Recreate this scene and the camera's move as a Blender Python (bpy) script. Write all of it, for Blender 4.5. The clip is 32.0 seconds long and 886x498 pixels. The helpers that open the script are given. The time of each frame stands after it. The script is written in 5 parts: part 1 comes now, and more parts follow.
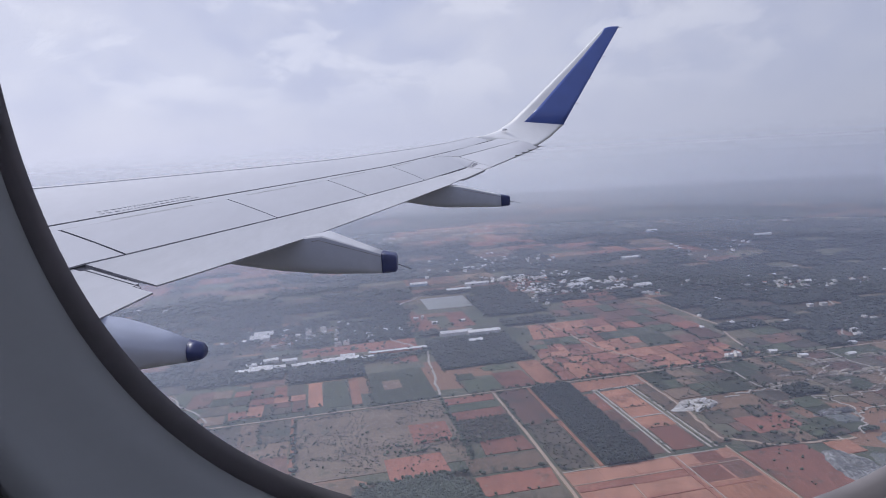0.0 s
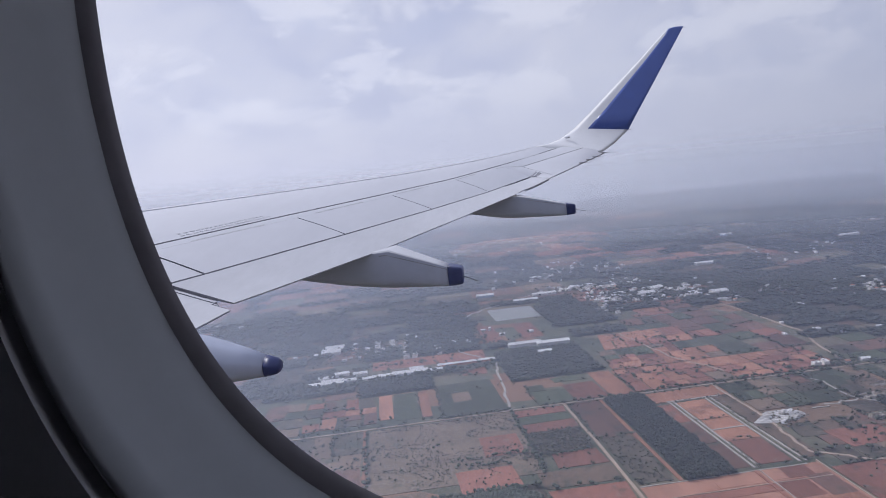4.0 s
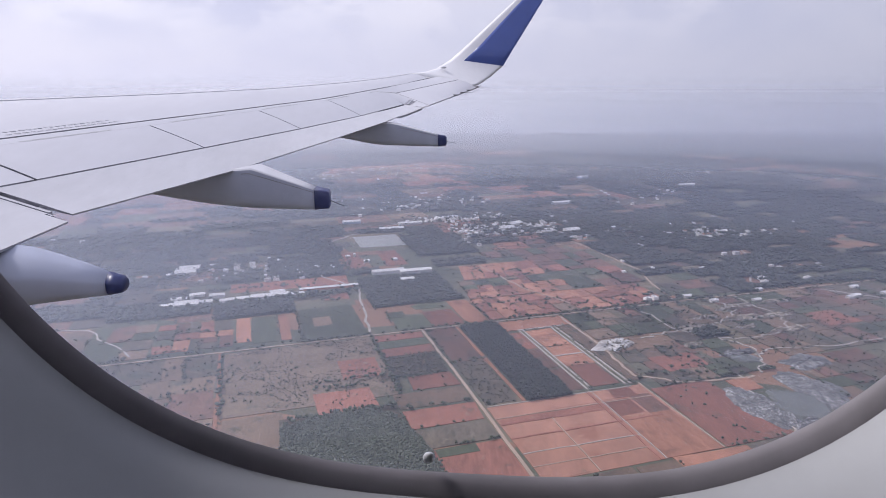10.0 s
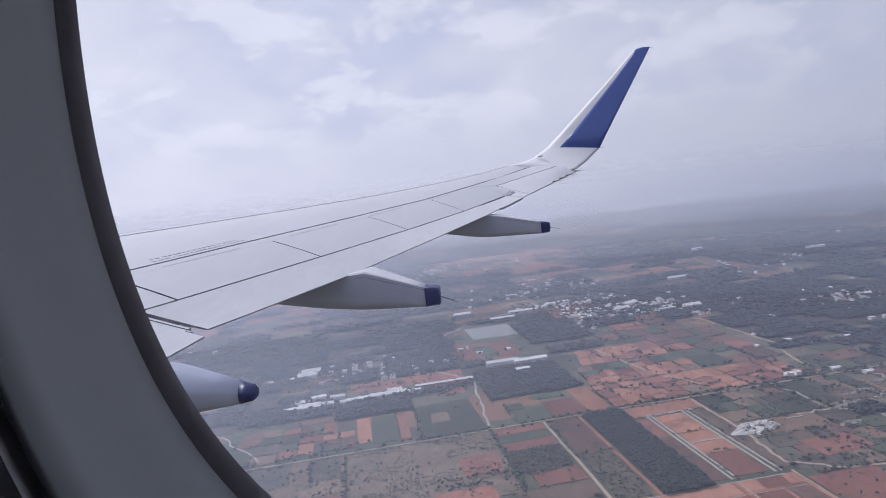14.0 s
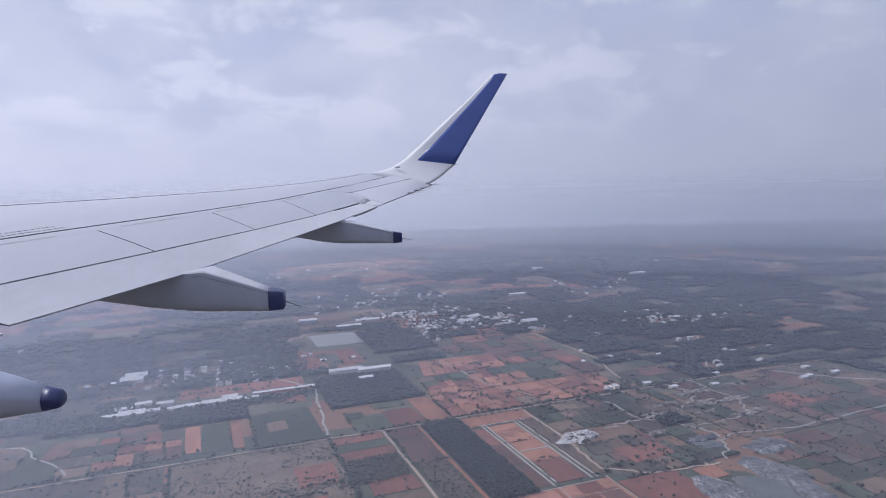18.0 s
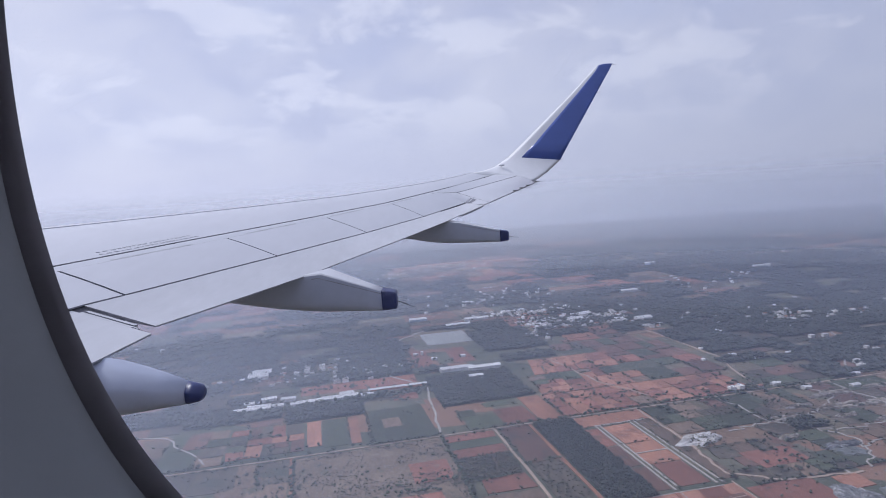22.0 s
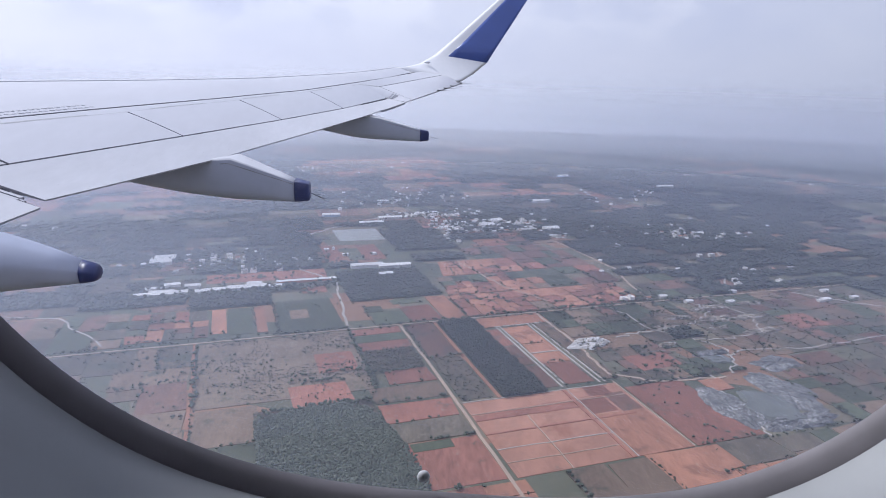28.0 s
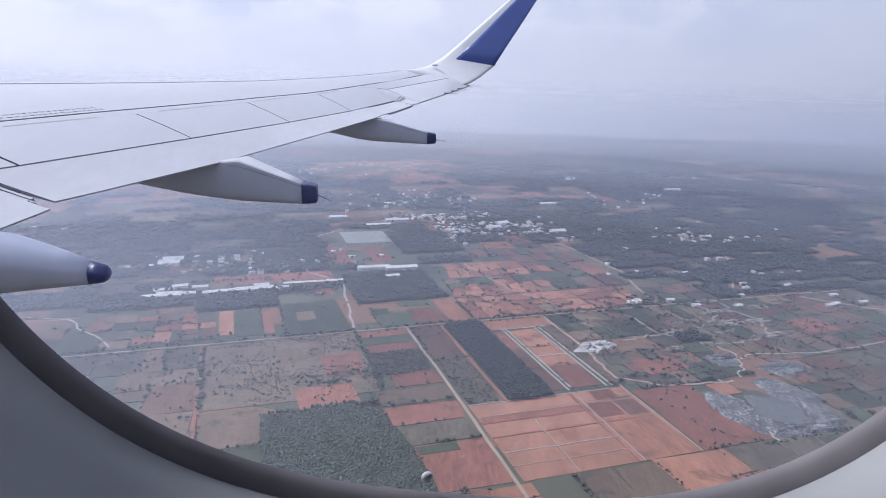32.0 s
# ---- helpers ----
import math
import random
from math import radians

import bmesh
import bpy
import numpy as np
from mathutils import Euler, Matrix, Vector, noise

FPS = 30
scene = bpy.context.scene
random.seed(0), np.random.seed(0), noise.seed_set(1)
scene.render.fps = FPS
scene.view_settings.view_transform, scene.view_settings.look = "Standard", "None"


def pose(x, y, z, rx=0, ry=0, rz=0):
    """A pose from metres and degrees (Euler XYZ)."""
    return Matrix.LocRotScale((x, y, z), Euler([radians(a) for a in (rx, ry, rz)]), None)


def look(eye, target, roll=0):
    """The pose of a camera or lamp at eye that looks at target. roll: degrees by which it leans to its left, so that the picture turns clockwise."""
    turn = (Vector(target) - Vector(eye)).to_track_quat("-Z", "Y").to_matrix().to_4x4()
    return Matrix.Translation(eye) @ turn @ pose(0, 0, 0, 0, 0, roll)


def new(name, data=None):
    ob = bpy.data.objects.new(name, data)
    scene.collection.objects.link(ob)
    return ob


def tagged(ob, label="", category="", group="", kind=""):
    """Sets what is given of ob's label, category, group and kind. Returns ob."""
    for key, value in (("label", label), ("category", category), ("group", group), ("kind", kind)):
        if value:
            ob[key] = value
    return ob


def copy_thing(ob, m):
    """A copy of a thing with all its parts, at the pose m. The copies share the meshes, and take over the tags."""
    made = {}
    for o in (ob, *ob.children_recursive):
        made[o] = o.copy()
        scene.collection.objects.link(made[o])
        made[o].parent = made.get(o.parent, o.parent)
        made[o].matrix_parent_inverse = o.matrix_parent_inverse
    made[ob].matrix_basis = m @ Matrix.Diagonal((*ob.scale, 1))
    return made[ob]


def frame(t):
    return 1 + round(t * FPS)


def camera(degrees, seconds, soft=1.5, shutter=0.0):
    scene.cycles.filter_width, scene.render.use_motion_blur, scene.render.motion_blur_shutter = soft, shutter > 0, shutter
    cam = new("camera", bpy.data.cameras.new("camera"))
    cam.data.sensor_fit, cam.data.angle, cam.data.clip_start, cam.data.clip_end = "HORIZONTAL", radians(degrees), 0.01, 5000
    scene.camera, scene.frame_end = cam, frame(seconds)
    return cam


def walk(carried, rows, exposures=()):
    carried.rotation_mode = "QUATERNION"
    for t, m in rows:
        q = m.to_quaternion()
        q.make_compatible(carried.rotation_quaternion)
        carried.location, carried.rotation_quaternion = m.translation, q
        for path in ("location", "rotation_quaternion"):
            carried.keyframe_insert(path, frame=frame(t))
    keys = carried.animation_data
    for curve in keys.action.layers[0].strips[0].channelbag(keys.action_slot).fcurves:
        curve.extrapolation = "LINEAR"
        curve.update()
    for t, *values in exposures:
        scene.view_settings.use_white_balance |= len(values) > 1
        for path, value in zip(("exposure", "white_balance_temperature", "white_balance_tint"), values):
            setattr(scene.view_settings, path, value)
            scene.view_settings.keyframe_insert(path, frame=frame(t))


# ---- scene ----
cam = camera(69.74, 32.0, soft=0.9)

PATH = [
    (0.0, -0.0006, -0.0069, -0.0019, 81.64, 3.15, 1.24),
    (0.5, -0.0004, -0.0084, 0.0005, 81.62, 3.31, 1.67),
    (1.0, 0.0008, -0.0111, 0.0035, 81.48, 3.48, 2.12),
    (1.5, 0.0041, -0.0049, 0.0035, 81.23, 3.68, 2.79),
    (2.0, -0.0017, -0.0099, 0.0004, 81.26, 3.64, 3.55),
    (2.5, -0.0049, -0.0069, 0.0006, 82.62, 4.29, 4.28),
    (3.0, -0.0036, -0.0098, 0.0032, 83.90, 5.32, 5.86),
    (3.5, -0.0070, -0.0114, 0.0034, 82.73, 5.48, 6.64),
    (4.0, -0.0035, -0.0130, 0.0040, 83.11, 5.58, 6.86),
    (4.5, 0.0027, -0.0102, 0.0137, 82.44, 5.60, 7.35),
    (6.5, 0.0056, -0.0108, 0.0313, 83.22, 6.01, 7.19),
    (7.0, -0.0009, -0.0128, 0.0123, 86.92, 7.40, 5.55),
    (7.5, 0.0047, -0.0114, 0.0161, 85.36, 7.00, 3.60),
    (8.0, 0.0024, -0.0154, 0.0104, 81.91, 4.61, 1.61),
    (8.5, 0.0025, -0.0091, 0.0061, 82.43, 4.46, 1.72),
    (9.0, 0.0000, 0.0000, -0.0000, 80.40, 2.15, -2.40),
    (9.5, -0.0016, 0.0058, -0.0097, 73.36, -2.32, -5.29),
    (10.0, -0.0028, 0.0044, -0.0038, 76.04, 0.11, -4.25),
    (10.5, 0.0033, 0.0101, 0.0002, 77.03, 0.45, -4.11),
    (11.0, -0.0024, -0.0001, -0.0030, 77.81, 0.97, -2.69),
    (11.5, -0.0163, -0.0135, -0.0023, 80.99, 4.85, 2.54),
    (12.0, -0.0061, -0.0082, 0.0083, 81.73, 5.75, 3.57),
    (12.5, -0.0021, -0.0050, 0.0130, 81.97, 5.87, 3.71),
    (13.0, -0.0108, -0.0027, 0.0082, 83.67, 5.60, 3.35),
    (13.5, -0.0186, -0.0172, 0.0023, 84.23, 5.76, 3.82),
    (14.0, -0.0088, -0.0098, 0.0134, 84.62, 6.44, 4.56),
    (14.5, -0.0107, -0.0120, 0.0122, 85.62, 6.69, 5.07),
    (16.5, -0.0051, 0.0048, 0.0052, 87.94, 5.94, -0.44),
    (17.0, -0.0088, -0.0045, 0.0053, 83.26, 2.80, 0.81),
    (17.5, 0.0240, 0.0230, 0.0197, 86.79, 2.86, -5.16),
    (18.0, 0.0016, 0.0320, 0.0060, 84.51, 1.30, -8.34),
    (18.5, 0.0041, 0.0190, 0.0074, 84.24, 1.55, -5.80),
    (19.0, 0.0000, 0.0021, 0.0044, 84.39, 1.89, -3.97),
    (19.5, 0.0099, 0.0116, 0.0133, 84.08, 2.93, -2.08),
    (20.0, -0.0042, 0.0024, 0.0056, 84.48, 3.51, -0.86),
    (20.5, 0.0110, 0.0155, 0.0178, 84.88, 3.49, -1.01),
    (21.0, -0.0098, 0.0031, 0.0088, 84.81, 3.57, 0.24),
    (21.5, -0.0075, 0.0050, 0.0106, 84.97, 3.30, 0.23),
    (22.0, -0.0109, 0.0019, 0.0109, 84.78, 3.80, 1.05),
    (22.5, -0.0182, -0.0047, 0.0124, 85.79, 4.66, 3.07),
    (23.0, -0.0127, -0.0004, 0.0147, 85.18, 4.94, 3.23),
    (23.5, -0.0138, -0.0010, 0.0179, 84.97, 4.67, 2.23),
    (24.0, -0.0120, 0.0027, 0.0149, 83.92, 4.35, 1.09),
    (24.5, -0.0033, 0.0100, 0.0150, 82.79, 3.27, -1.16),
    (25.0, -0.0041, 0.0091, 0.0069, 83.44, 1.88, -5.49),
    (25.5, -0.0076, 0.0119, -0.0018, 72.53, -1.47, -6.42),
    (27.5, -0.0017, 0.0086, -0.0080, 75.04, -1.94, -6.53),
    (28.0, -0.0062, 0.0123, -0.0036, 75.66, -1.65, -5.72),
    (28.5, -0.0062, 0.0110, -0.0030, 75.51, -1.92, -6.02),
    (29.0, -0.0063, 0.0097, -0.0024, 75.73, -1.97, -5.78),
    (29.5, -0.0064, 0.0083, -0.0017, 76.05, -1.67, -4.66),
    (30.0, -0.0064, 0.0070, -0.0011, 75.85, -1.66, -4.49),
    (30.5, -0.0063, 0.0076, -0.0013, 76.15, -1.70, -4.80),
    (31.0, -0.0062, 0.0081, -0.0015, 76.30, -1.55, -4.56),
    (31.5, -0.0062, 0.0087, -0.0017, 76.41, -1.58, -4.70),
    (32.0, -0.0061, 0.0092, -0.0019, 75.87, -1.73, -5.07),
]

walk(cam, [(t, pose(x, y, z, rx, ry, rz)) for t, x, y, z, rx, ry, rz in PATH],
     [(0.0, 0.16, 6040, 13), (8.4, 0.16, 6110, 13), (9.5, 0.43, 6280, 17), (11.0, 0.40, 6260, 16), (11.8, 0.27, 6220, 14), (14.5, 0.26, 6080, 13),
      (17.0, 0.13, 5900, 14), (22.0, 0.17, 5830, 14), (24.8, 0.22, 5800, 13), (25.5, 0.49, 5900, 12), (32.0, 0.50, 5930, 12)])

# ---------------------------------------------------------------- light
SUN_WAY = Vector((-0.64, 0.30, 0.71)).normalized()          # towards the sun
GLOW_WAY = Vector((-0.62, 0.38, 0.69)).normalized()         # towards the thinnest part of the overcast
sun_el = math.asin(SUN_WAY.z)
sun_rot = math.atan2(SUN_WAY.x, SUN_WAY.y)

world = bpy.data.worlds.new("sky")
scene.world = world
world.use_nodes = True


def nodes_of(tree):
    tree.nodes.clear()

    def add(kind, **sets):
        n = tree.nodes.new(kind)
        for k, v in sets.items():
            if k in n.inputs:
                n.inputs[k].default_value = v
        return n
    return add, tree.links.new


def ramp(add, stops, interp="LINEAR"):
    n = add("ShaderNodeValToRGB")
    n.color_ramp.interpolation = interp
    el = n.color_ramp.elements
    el[0].position, el[0].color = stops[0][0], (*stops[0][1], 1)
    el[1].position, el[1].color = stops[-1][0], (*stops[-1][1], 1)
    for p, c in stops[1:-1]:
        e = el.new(p)
        e.color = (*c, 1)
    return n


def mixed(add, link, fac, a, b, blend="MIX"):
    n = add("ShaderNodeMix")
    n.data_type, n.blend_type = "RGBA", blend
    for i, v in ((0, fac), (6, a), (7, b)):
        if hasattr(v, "is_output"):
            link(v, n.inputs[i])
        elif i:
            n.inputs[i].default_value = (*v, 1)
        else:
            n.inputs[i].default_value = v
    return n.outputs[2]


def calc(add, link, op, *vals, clamp=False):
    n = add("ShaderNodeMath")
    n.operation, n.use_clamp = op, clamp
    for i, v in enumerate(vals):
        if hasattr(v, "is_output"):
            link(v, n.inputs[i])
        else:
            n.inputs[i].default_value = v
    return n.outputs[0]


def build_world():
    add, link = nodes_of(world.node_tree)
    sky = add("ShaderNodeTexSky")
    sky.sky_type, sky.sun_disc = "NISHITA", False
    sky.sun_elevation, sky.sun_rotation = sun_el, sun_rot
    sky.air_density, sky.dust_density = 1.2, 3.0
    co = add("ShaderNodeTexCoord")
    sep = add("ShaderNodeSeparateXYZ")
    link(co.outputs["Generated"], sep.inputs[0])
    # billows, wider than high, thicker away from the zenith
    mp = add("ShaderNodeMapping")
    mp.inputs["Scale"].default_value = (1.0, 1.0, 1.7)
    mp.inputs["Location"].default_value = (0.31, 0.2, 0.13)
    link(co.outputs["Generated"], mp.inputs[0])
    big = add("ShaderNodeTexNoise", Scale=8.0, Detail=9.0, Roughness=0.5, Distortion=0.3)
    link(mp.outputs[0], big.inputs["Vector"])
    wide = add("ShaderNodeTexNoise", Scale=1.7, Detail=3.0, Roughness=0.5)
    link(mp.outputs[0], wide.inputs["Vector"])
    puff = calc(add, link, "ADD", calc(add, link, "MULTIPLY", big.outputs[0], 0.62), calc(add, link, "MULTIPLY", wide.outputs[0], 0.40))
    cloud = ramp(add, [(0.36, (0.465, 0.485, 0.61)), (0.50, (0.525, 0.54, 0.645)), (0.68, (0.625, 0.625, 0.69))], "B_SPLINE")
    link(puff, cloud.inputs[0])
    col = cloud.outputs[0]
    # thin gaps of washed-out blue high up, aft
    gap = add("ShaderNodeMapRange")
    gap.interpolation_type = "SMOOTHSTEP"
    gap.inputs["From Min"].default_value, gap.inputs["From Max"].default_value = 0.52, 0.40
    link(wide.outputs[0], gap.inputs["Value"])
    high = calc(add, link, "MULTIPLY_ADD", sep.outputs[2], 7.0, -1.2, clamp=True)
    col = mixed(add, link, calc(add, link, "MULTIPLY", calc(add, link, "MULTIPLY", gap.outputs[0], high), 0.4), col, (0.52, 0.61, 0.80))
    # heaped tops, brighter and crisper than the veil round them
    heap = add("ShaderNodeTexNoise", Scale=6.5, Detail=10.0, Roughness=0.56, Distortion=0.25)
    mh = add("ShaderNodeMapping")
    mh.inputs["Scale"].default_value = (1.0, 1.0, 2.1)
    mh.inputs["Location"].default_value = (1.7, 0.6, 0.46)
    link(co.outputs["Generated"], mh.inputs[0])
    link(mh.outputs[0], heap.inputs["Vector"])
    crest = add("ShaderNodeMapRange")
    crest.interpolation_type = "SMOOTHERSTEP"
    crest.inputs["From Min"].default_value, crest.inputs["From Max"].default_value = 0.48, 0.62
    link(heap.outputs[0], crest.inputs["Value"])
    lift = calc(add, link, "MULTIPLY_ADD", sep.outputs[2], 10.0, -0.35, clamp=True)
    col = mixed(add, link, calc(add, link, "MULTIPLY", calc(add, link, "MULTIPLY", crest.outputs[0], lift), 0.55), col, (0.74, 0.735, 0.785))
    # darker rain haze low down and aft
    aft = calc(add, link, "MULTIPLY_ADD", sep.outputs[0], 0.85, 0.11, clamp=True)
    low = calc(add, link, "MULTIPLY_ADD", sep.outputs[2], -2.4, 0.85, clamp=True)
    veil = calc(add, link, "MULTIPLY", calc(add, link, "MULTIPLY", aft, low, clamp=True), 0.95)
    col = mixed(add, link, veil, col, (0.38, 0.405, 0.505))
    # everything sinks into even haze near the horizon
    hz = calc(add, link, "SUBTRACT", 1.0, calc(add, link, "MULTIPLY", calc(add, link, "ABSOLUTE", sep.outputs[2]), 4.6), clamp=True)
    hz = calc(add, link, "MULTIPLY", calc(add, link, "MULTIPLY", hz, hz), 0.88)
    hazecol = mixed(add, link, calc(add, link, "MULTIPLY_ADD", sep.outputs[0], 0.85, 0.36, clamp=True), (0.56, 0.575, 0.675), (0.40, 0.42, 0.50))
    col = mixed(add, link, hz, col, hazecol)
    below = calc(add, link, "MULTIPLY", sep.outputs[2], -12.0, clamp=True)
    col = mixed(add, link, below, col, (0.40, 0.43, 0.525))
    skylit = mixed(add, link, 1.0, sky.outputs[0], (0.10, 0.10, 0.10), "MULTIPLY")
    col = mixed(add, link, 0.08, col, skylit)
    dot = add("ShaderNodeVectorMath")
    dot.operation = "DOT_PRODUCT"
    link(co.outputs["Generated"], dot.inputs[0])
    dot.inputs[1].default_value = GLOW_WAY
    glow = calc(add, link, "MULTIPLY_ADD", dot.outputs["Value"], 0.25, 0.885)
    glow = calc(add, link, "MINIMUM", calc(add, link, "MAXIMUM", glow, 0.30), 1.12)
    # the overcast is thickest overhead
    thick = calc(add, link, "MAXIMUM", calc(add, link, "MULTIPLY_ADD", sep.outputs[2], -0.5, 1.03), 0.90)
    glow = calc(add, link, "MULTIPLY", glow, thick)
    tone = add("ShaderNodeCombineColor")
    for i in range(3):
        link(glow, tone.inputs[i])
    col = mixed(add, link, 1.0, col, tone.outputs[0], "MULTIPLY")
    bg = add("ShaderNodeBackground", Strength=1.04)
    link(col, bg.inputs[0])
    out = add("ShaderNodeOutputWorld")
    link(bg.outputs[0], out.inputs[0])


build_world()
sun = new("sun", bpy.data.lights.new("sun", "SUN"))
sun.data.energy, sun.data.angle, sun.data.color = 2.2, radians(12), (1.0, 0.97, 0.93)
sun.matrix_world = look(SUN_WAY * 50, (0, 0, 0))

# ---------------------------------------------------------------- materials


def surface(name, stops, rough=0.6, metal=0.0, scale=3.0, detail=6.0, bump=0.0, bump_scale=None, vary=0.0, fine=None, coat=0.0,
            island=False, stretch=(1, 1, 1), spin=0.0, rough_vary=0.1, patches=(), furrow=0.0):
    """A noise-mottled material: a colour ramp over object-space noise, bump, per-object variation."""
    m = bpy.data.materials.new(name)
    m.use_nodes = True
    add, link = nodes_of(m.node_tree)
    co = add("ShaderNodeTexCoord")
    mp = add("ShaderNodeMapping")
    mp.inputs["Scale"].default_value = stretch
    mp.inputs["Rotation"].default_value = (0, 0, spin)
    link(co.outputs["Object"], mp.inputs[0])
    no = add("ShaderNodeTexNoise", Scale=scale, Detail=detail, Roughness=0.6)
    link(mp.outputs[0], no.inputs["Vector"])
    val = no.outputs[0]
    if fine:
        n2 = add("ShaderNodeTexNoise", Scale=fine[0], Detail=4.0, Roughness=0.65)
        link(mp.outputs[0], n2.inputs["Vector"])
        val = calc(add, link, "ADD", calc(add, link, "MULTIPLY", val, 1 - fine[1]), calc(add, link, "MULTIPLY", n2.outputs[0], fine[1]))
    cr = ramp(add, stops)
    link(val, cr.inputs[0])
    col = cr.outputs[0]
    for size, lo, tint in patches:
        pn = add("ShaderNodeTexNoise", Scale=size, Detail=7.0, Roughness=0.68)
        link(co.outputs["Object"], pn.inputs["Vector"])
        mask = add("ShaderNodeMapRange")
        mask.interpolation_type = "SMOOTHSTEP"
        mask.inputs["From Min"].default_value, mask.inputs["From Max"].default_value = lo, lo + 0.11
        link(pn.outputs[0], mask.inputs["Value"])
        col = mixed(add, link, calc(add, link, "MULTIPLY", mask.outputs[0], 0.8), col, tint)
    if furrow:
        # plough lines, now along, now across the plot
        wv = add("ShaderNodeTexWave", Scale=1 / furrow, Distortion=2.5, Detail=3.0)
        wv.inputs["Detail Scale"].default_value = 0.6
        turn = add("ShaderNodeMapping")
        turn.inputs["Rotation"].default_value = (0, 0, -0.227 if spin < 1 else 1.344)
        link(co.outputs["Object"], turn.inputs[0])
        link(turn.outputs[0], wv.inputs["Vector"])
        col = mixed(add, link, calc(add, link, "MULTIPLY", wv.outputs["Fac"], 0.2), col, tuple(v * 0.55 for v in stops[0][1]))
    if vary:
        if island:
            rnd = add("ShaderNodeNewGeometry").outputs["Random Per Island"]
        else:
            rnd = add("ShaderNodeObjectInfo").outputs["Random"]
        k = calc(add, link, "MULTIPLY_ADD", rnd, 2 * vary, 1 - vary)
        comb = add("ShaderNodeCombineColor")
        for i in range(3):
            link(k, comb.inputs[i])
        col = mixed(add, link, 1.0, col, comb.outputs[0], "MULTIPLY")
    bs = add("ShaderNodeBsdfPrincipled", Metallic=metal)
    link(col, bs.inputs["Base Color"])
    link(calc(add, link, "MULTIPLY_ADD", no.outputs[0], rough_vary, rough - rough_vary / 2, clamp=True), bs.inputs["Roughness"])
    if coat:
        bs.inputs["Coat Weight"].default_value = coat
        bs.inputs["Coat Roughness"].default_value = 0.25
    if bump:
        bn = add("ShaderNodeTexNoise", Scale=bump_scale or scale * 4, Detail=5.0)
        link(mp.outputs[0], bn.inputs["Vector"])
        bp = add("ShaderNodeBump", Strength=bump, Distance=0.02)
        link(bn.outputs[0], bp.inputs["Height"])
        link(bp.outputs[0], bs.inputs["Normal"])
    out = add("ShaderNodeOutputMaterial")
    link(bs.outputs[0], out.inputs[0])
    return m


def around(c, d):
    """Ramp stops about a colour: darker, itself, lighter."""
    lo, hi = tuple(v * (1 - d) for v in c), tuple(min(1, v * (1 + d)) for v in c)
    return [(0.36, lo), (0.5, c), (0.64, hi)]


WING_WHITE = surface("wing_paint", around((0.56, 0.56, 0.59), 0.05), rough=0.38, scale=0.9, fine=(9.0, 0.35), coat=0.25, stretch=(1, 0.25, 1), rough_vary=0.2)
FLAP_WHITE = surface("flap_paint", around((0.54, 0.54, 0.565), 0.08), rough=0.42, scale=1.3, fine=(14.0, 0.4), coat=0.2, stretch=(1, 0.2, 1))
# Bluish grey carries the fairings' shade; their lids keep wing white as lit.
FAIRING_SHADED = surface("fairing_shade_grey", around((0.37, 0.40, 0.50), 0.06), rough=0.55, scale=1.6, fine=(12.0, 0.3))
# Dark tone standing in for shade inside wing gaps; also fills house windows.
HOLLOW_DARK = surface("hollow_dark", around((0.12, 0.12, 0.14), 0.3), rough=0.8, scale=6.0)
SEAM = surface("seam_dark", around((0.27, 0.27, 0.30), 0.25), rough=0.7, scale=8.0)
# Wing white lightened: stands in for light on the winglet's inner face.
WINGLET_LIT = surface("winglet_lit_white", around((0.72, 0.72, 0.73), 0.04), rough=0.35, scale=1.2, fine=(10.0, 0.3), coat=0.3)
NAVY = surface("navy_paint", around((0.058, 0.098, 0.33), 0.12), rough=0.30, scale=2.0, fine=(18.0, 0.3), coat=0.3)
NAVY_CAP = surface("navy_cap", around((0.024, 0.034, 0.12), 0.2), rough=0.4, scale=6.0)
BARE = surface("bare_metal", around((0.56, 0.56, 0.59), 0.06), rough=0.36, metal=0.3, scale=3.0)
STREAK = surface("grime", around((0.46, 0.46, 0.47), 0.12), rough=0.7, scale=2.0, stretch=(1, 3, 1))
STENCIL = surface("stencil_ink", around((0.43, 0.43, 0.46), 0.10), rough=0.6, scale=8.0)
WICK = surface("wick", around((0.10, 0.10, 0.11), 0.2), rough=0.5, scale=20.0)
RUBBER = surface("seal_rubber", around((0.44, 0.415, 0.45), 0.12), rough=0.5, scale=40.0, bump=0.0)
LINING = surface("lining_plastic", around((0.53, 0.545, 0.57), 0.03), rough=0.45, scale=18.0, fine=(160.0, 0.4))
PANEL = surface("wall_panel", around((0.66, 0.66, 0.68), 0.05), rough=0.6, scale=8.0)
SKIN = surface("fuselage_paint", around((0.62, 0.62, 0.65), 0.05), rough=0.4, scale=2.0)
CARPET = surface("cabin_floor", around((0.05, 0.05, 0.07), 0.3), rough=0.9, scale=60.0, bump=0.3)
BEAD = surface("breather_bead", around((0.82, 0.83, 0.86), 0.03), rough=0.5, metal=0.0, scale=40.0)


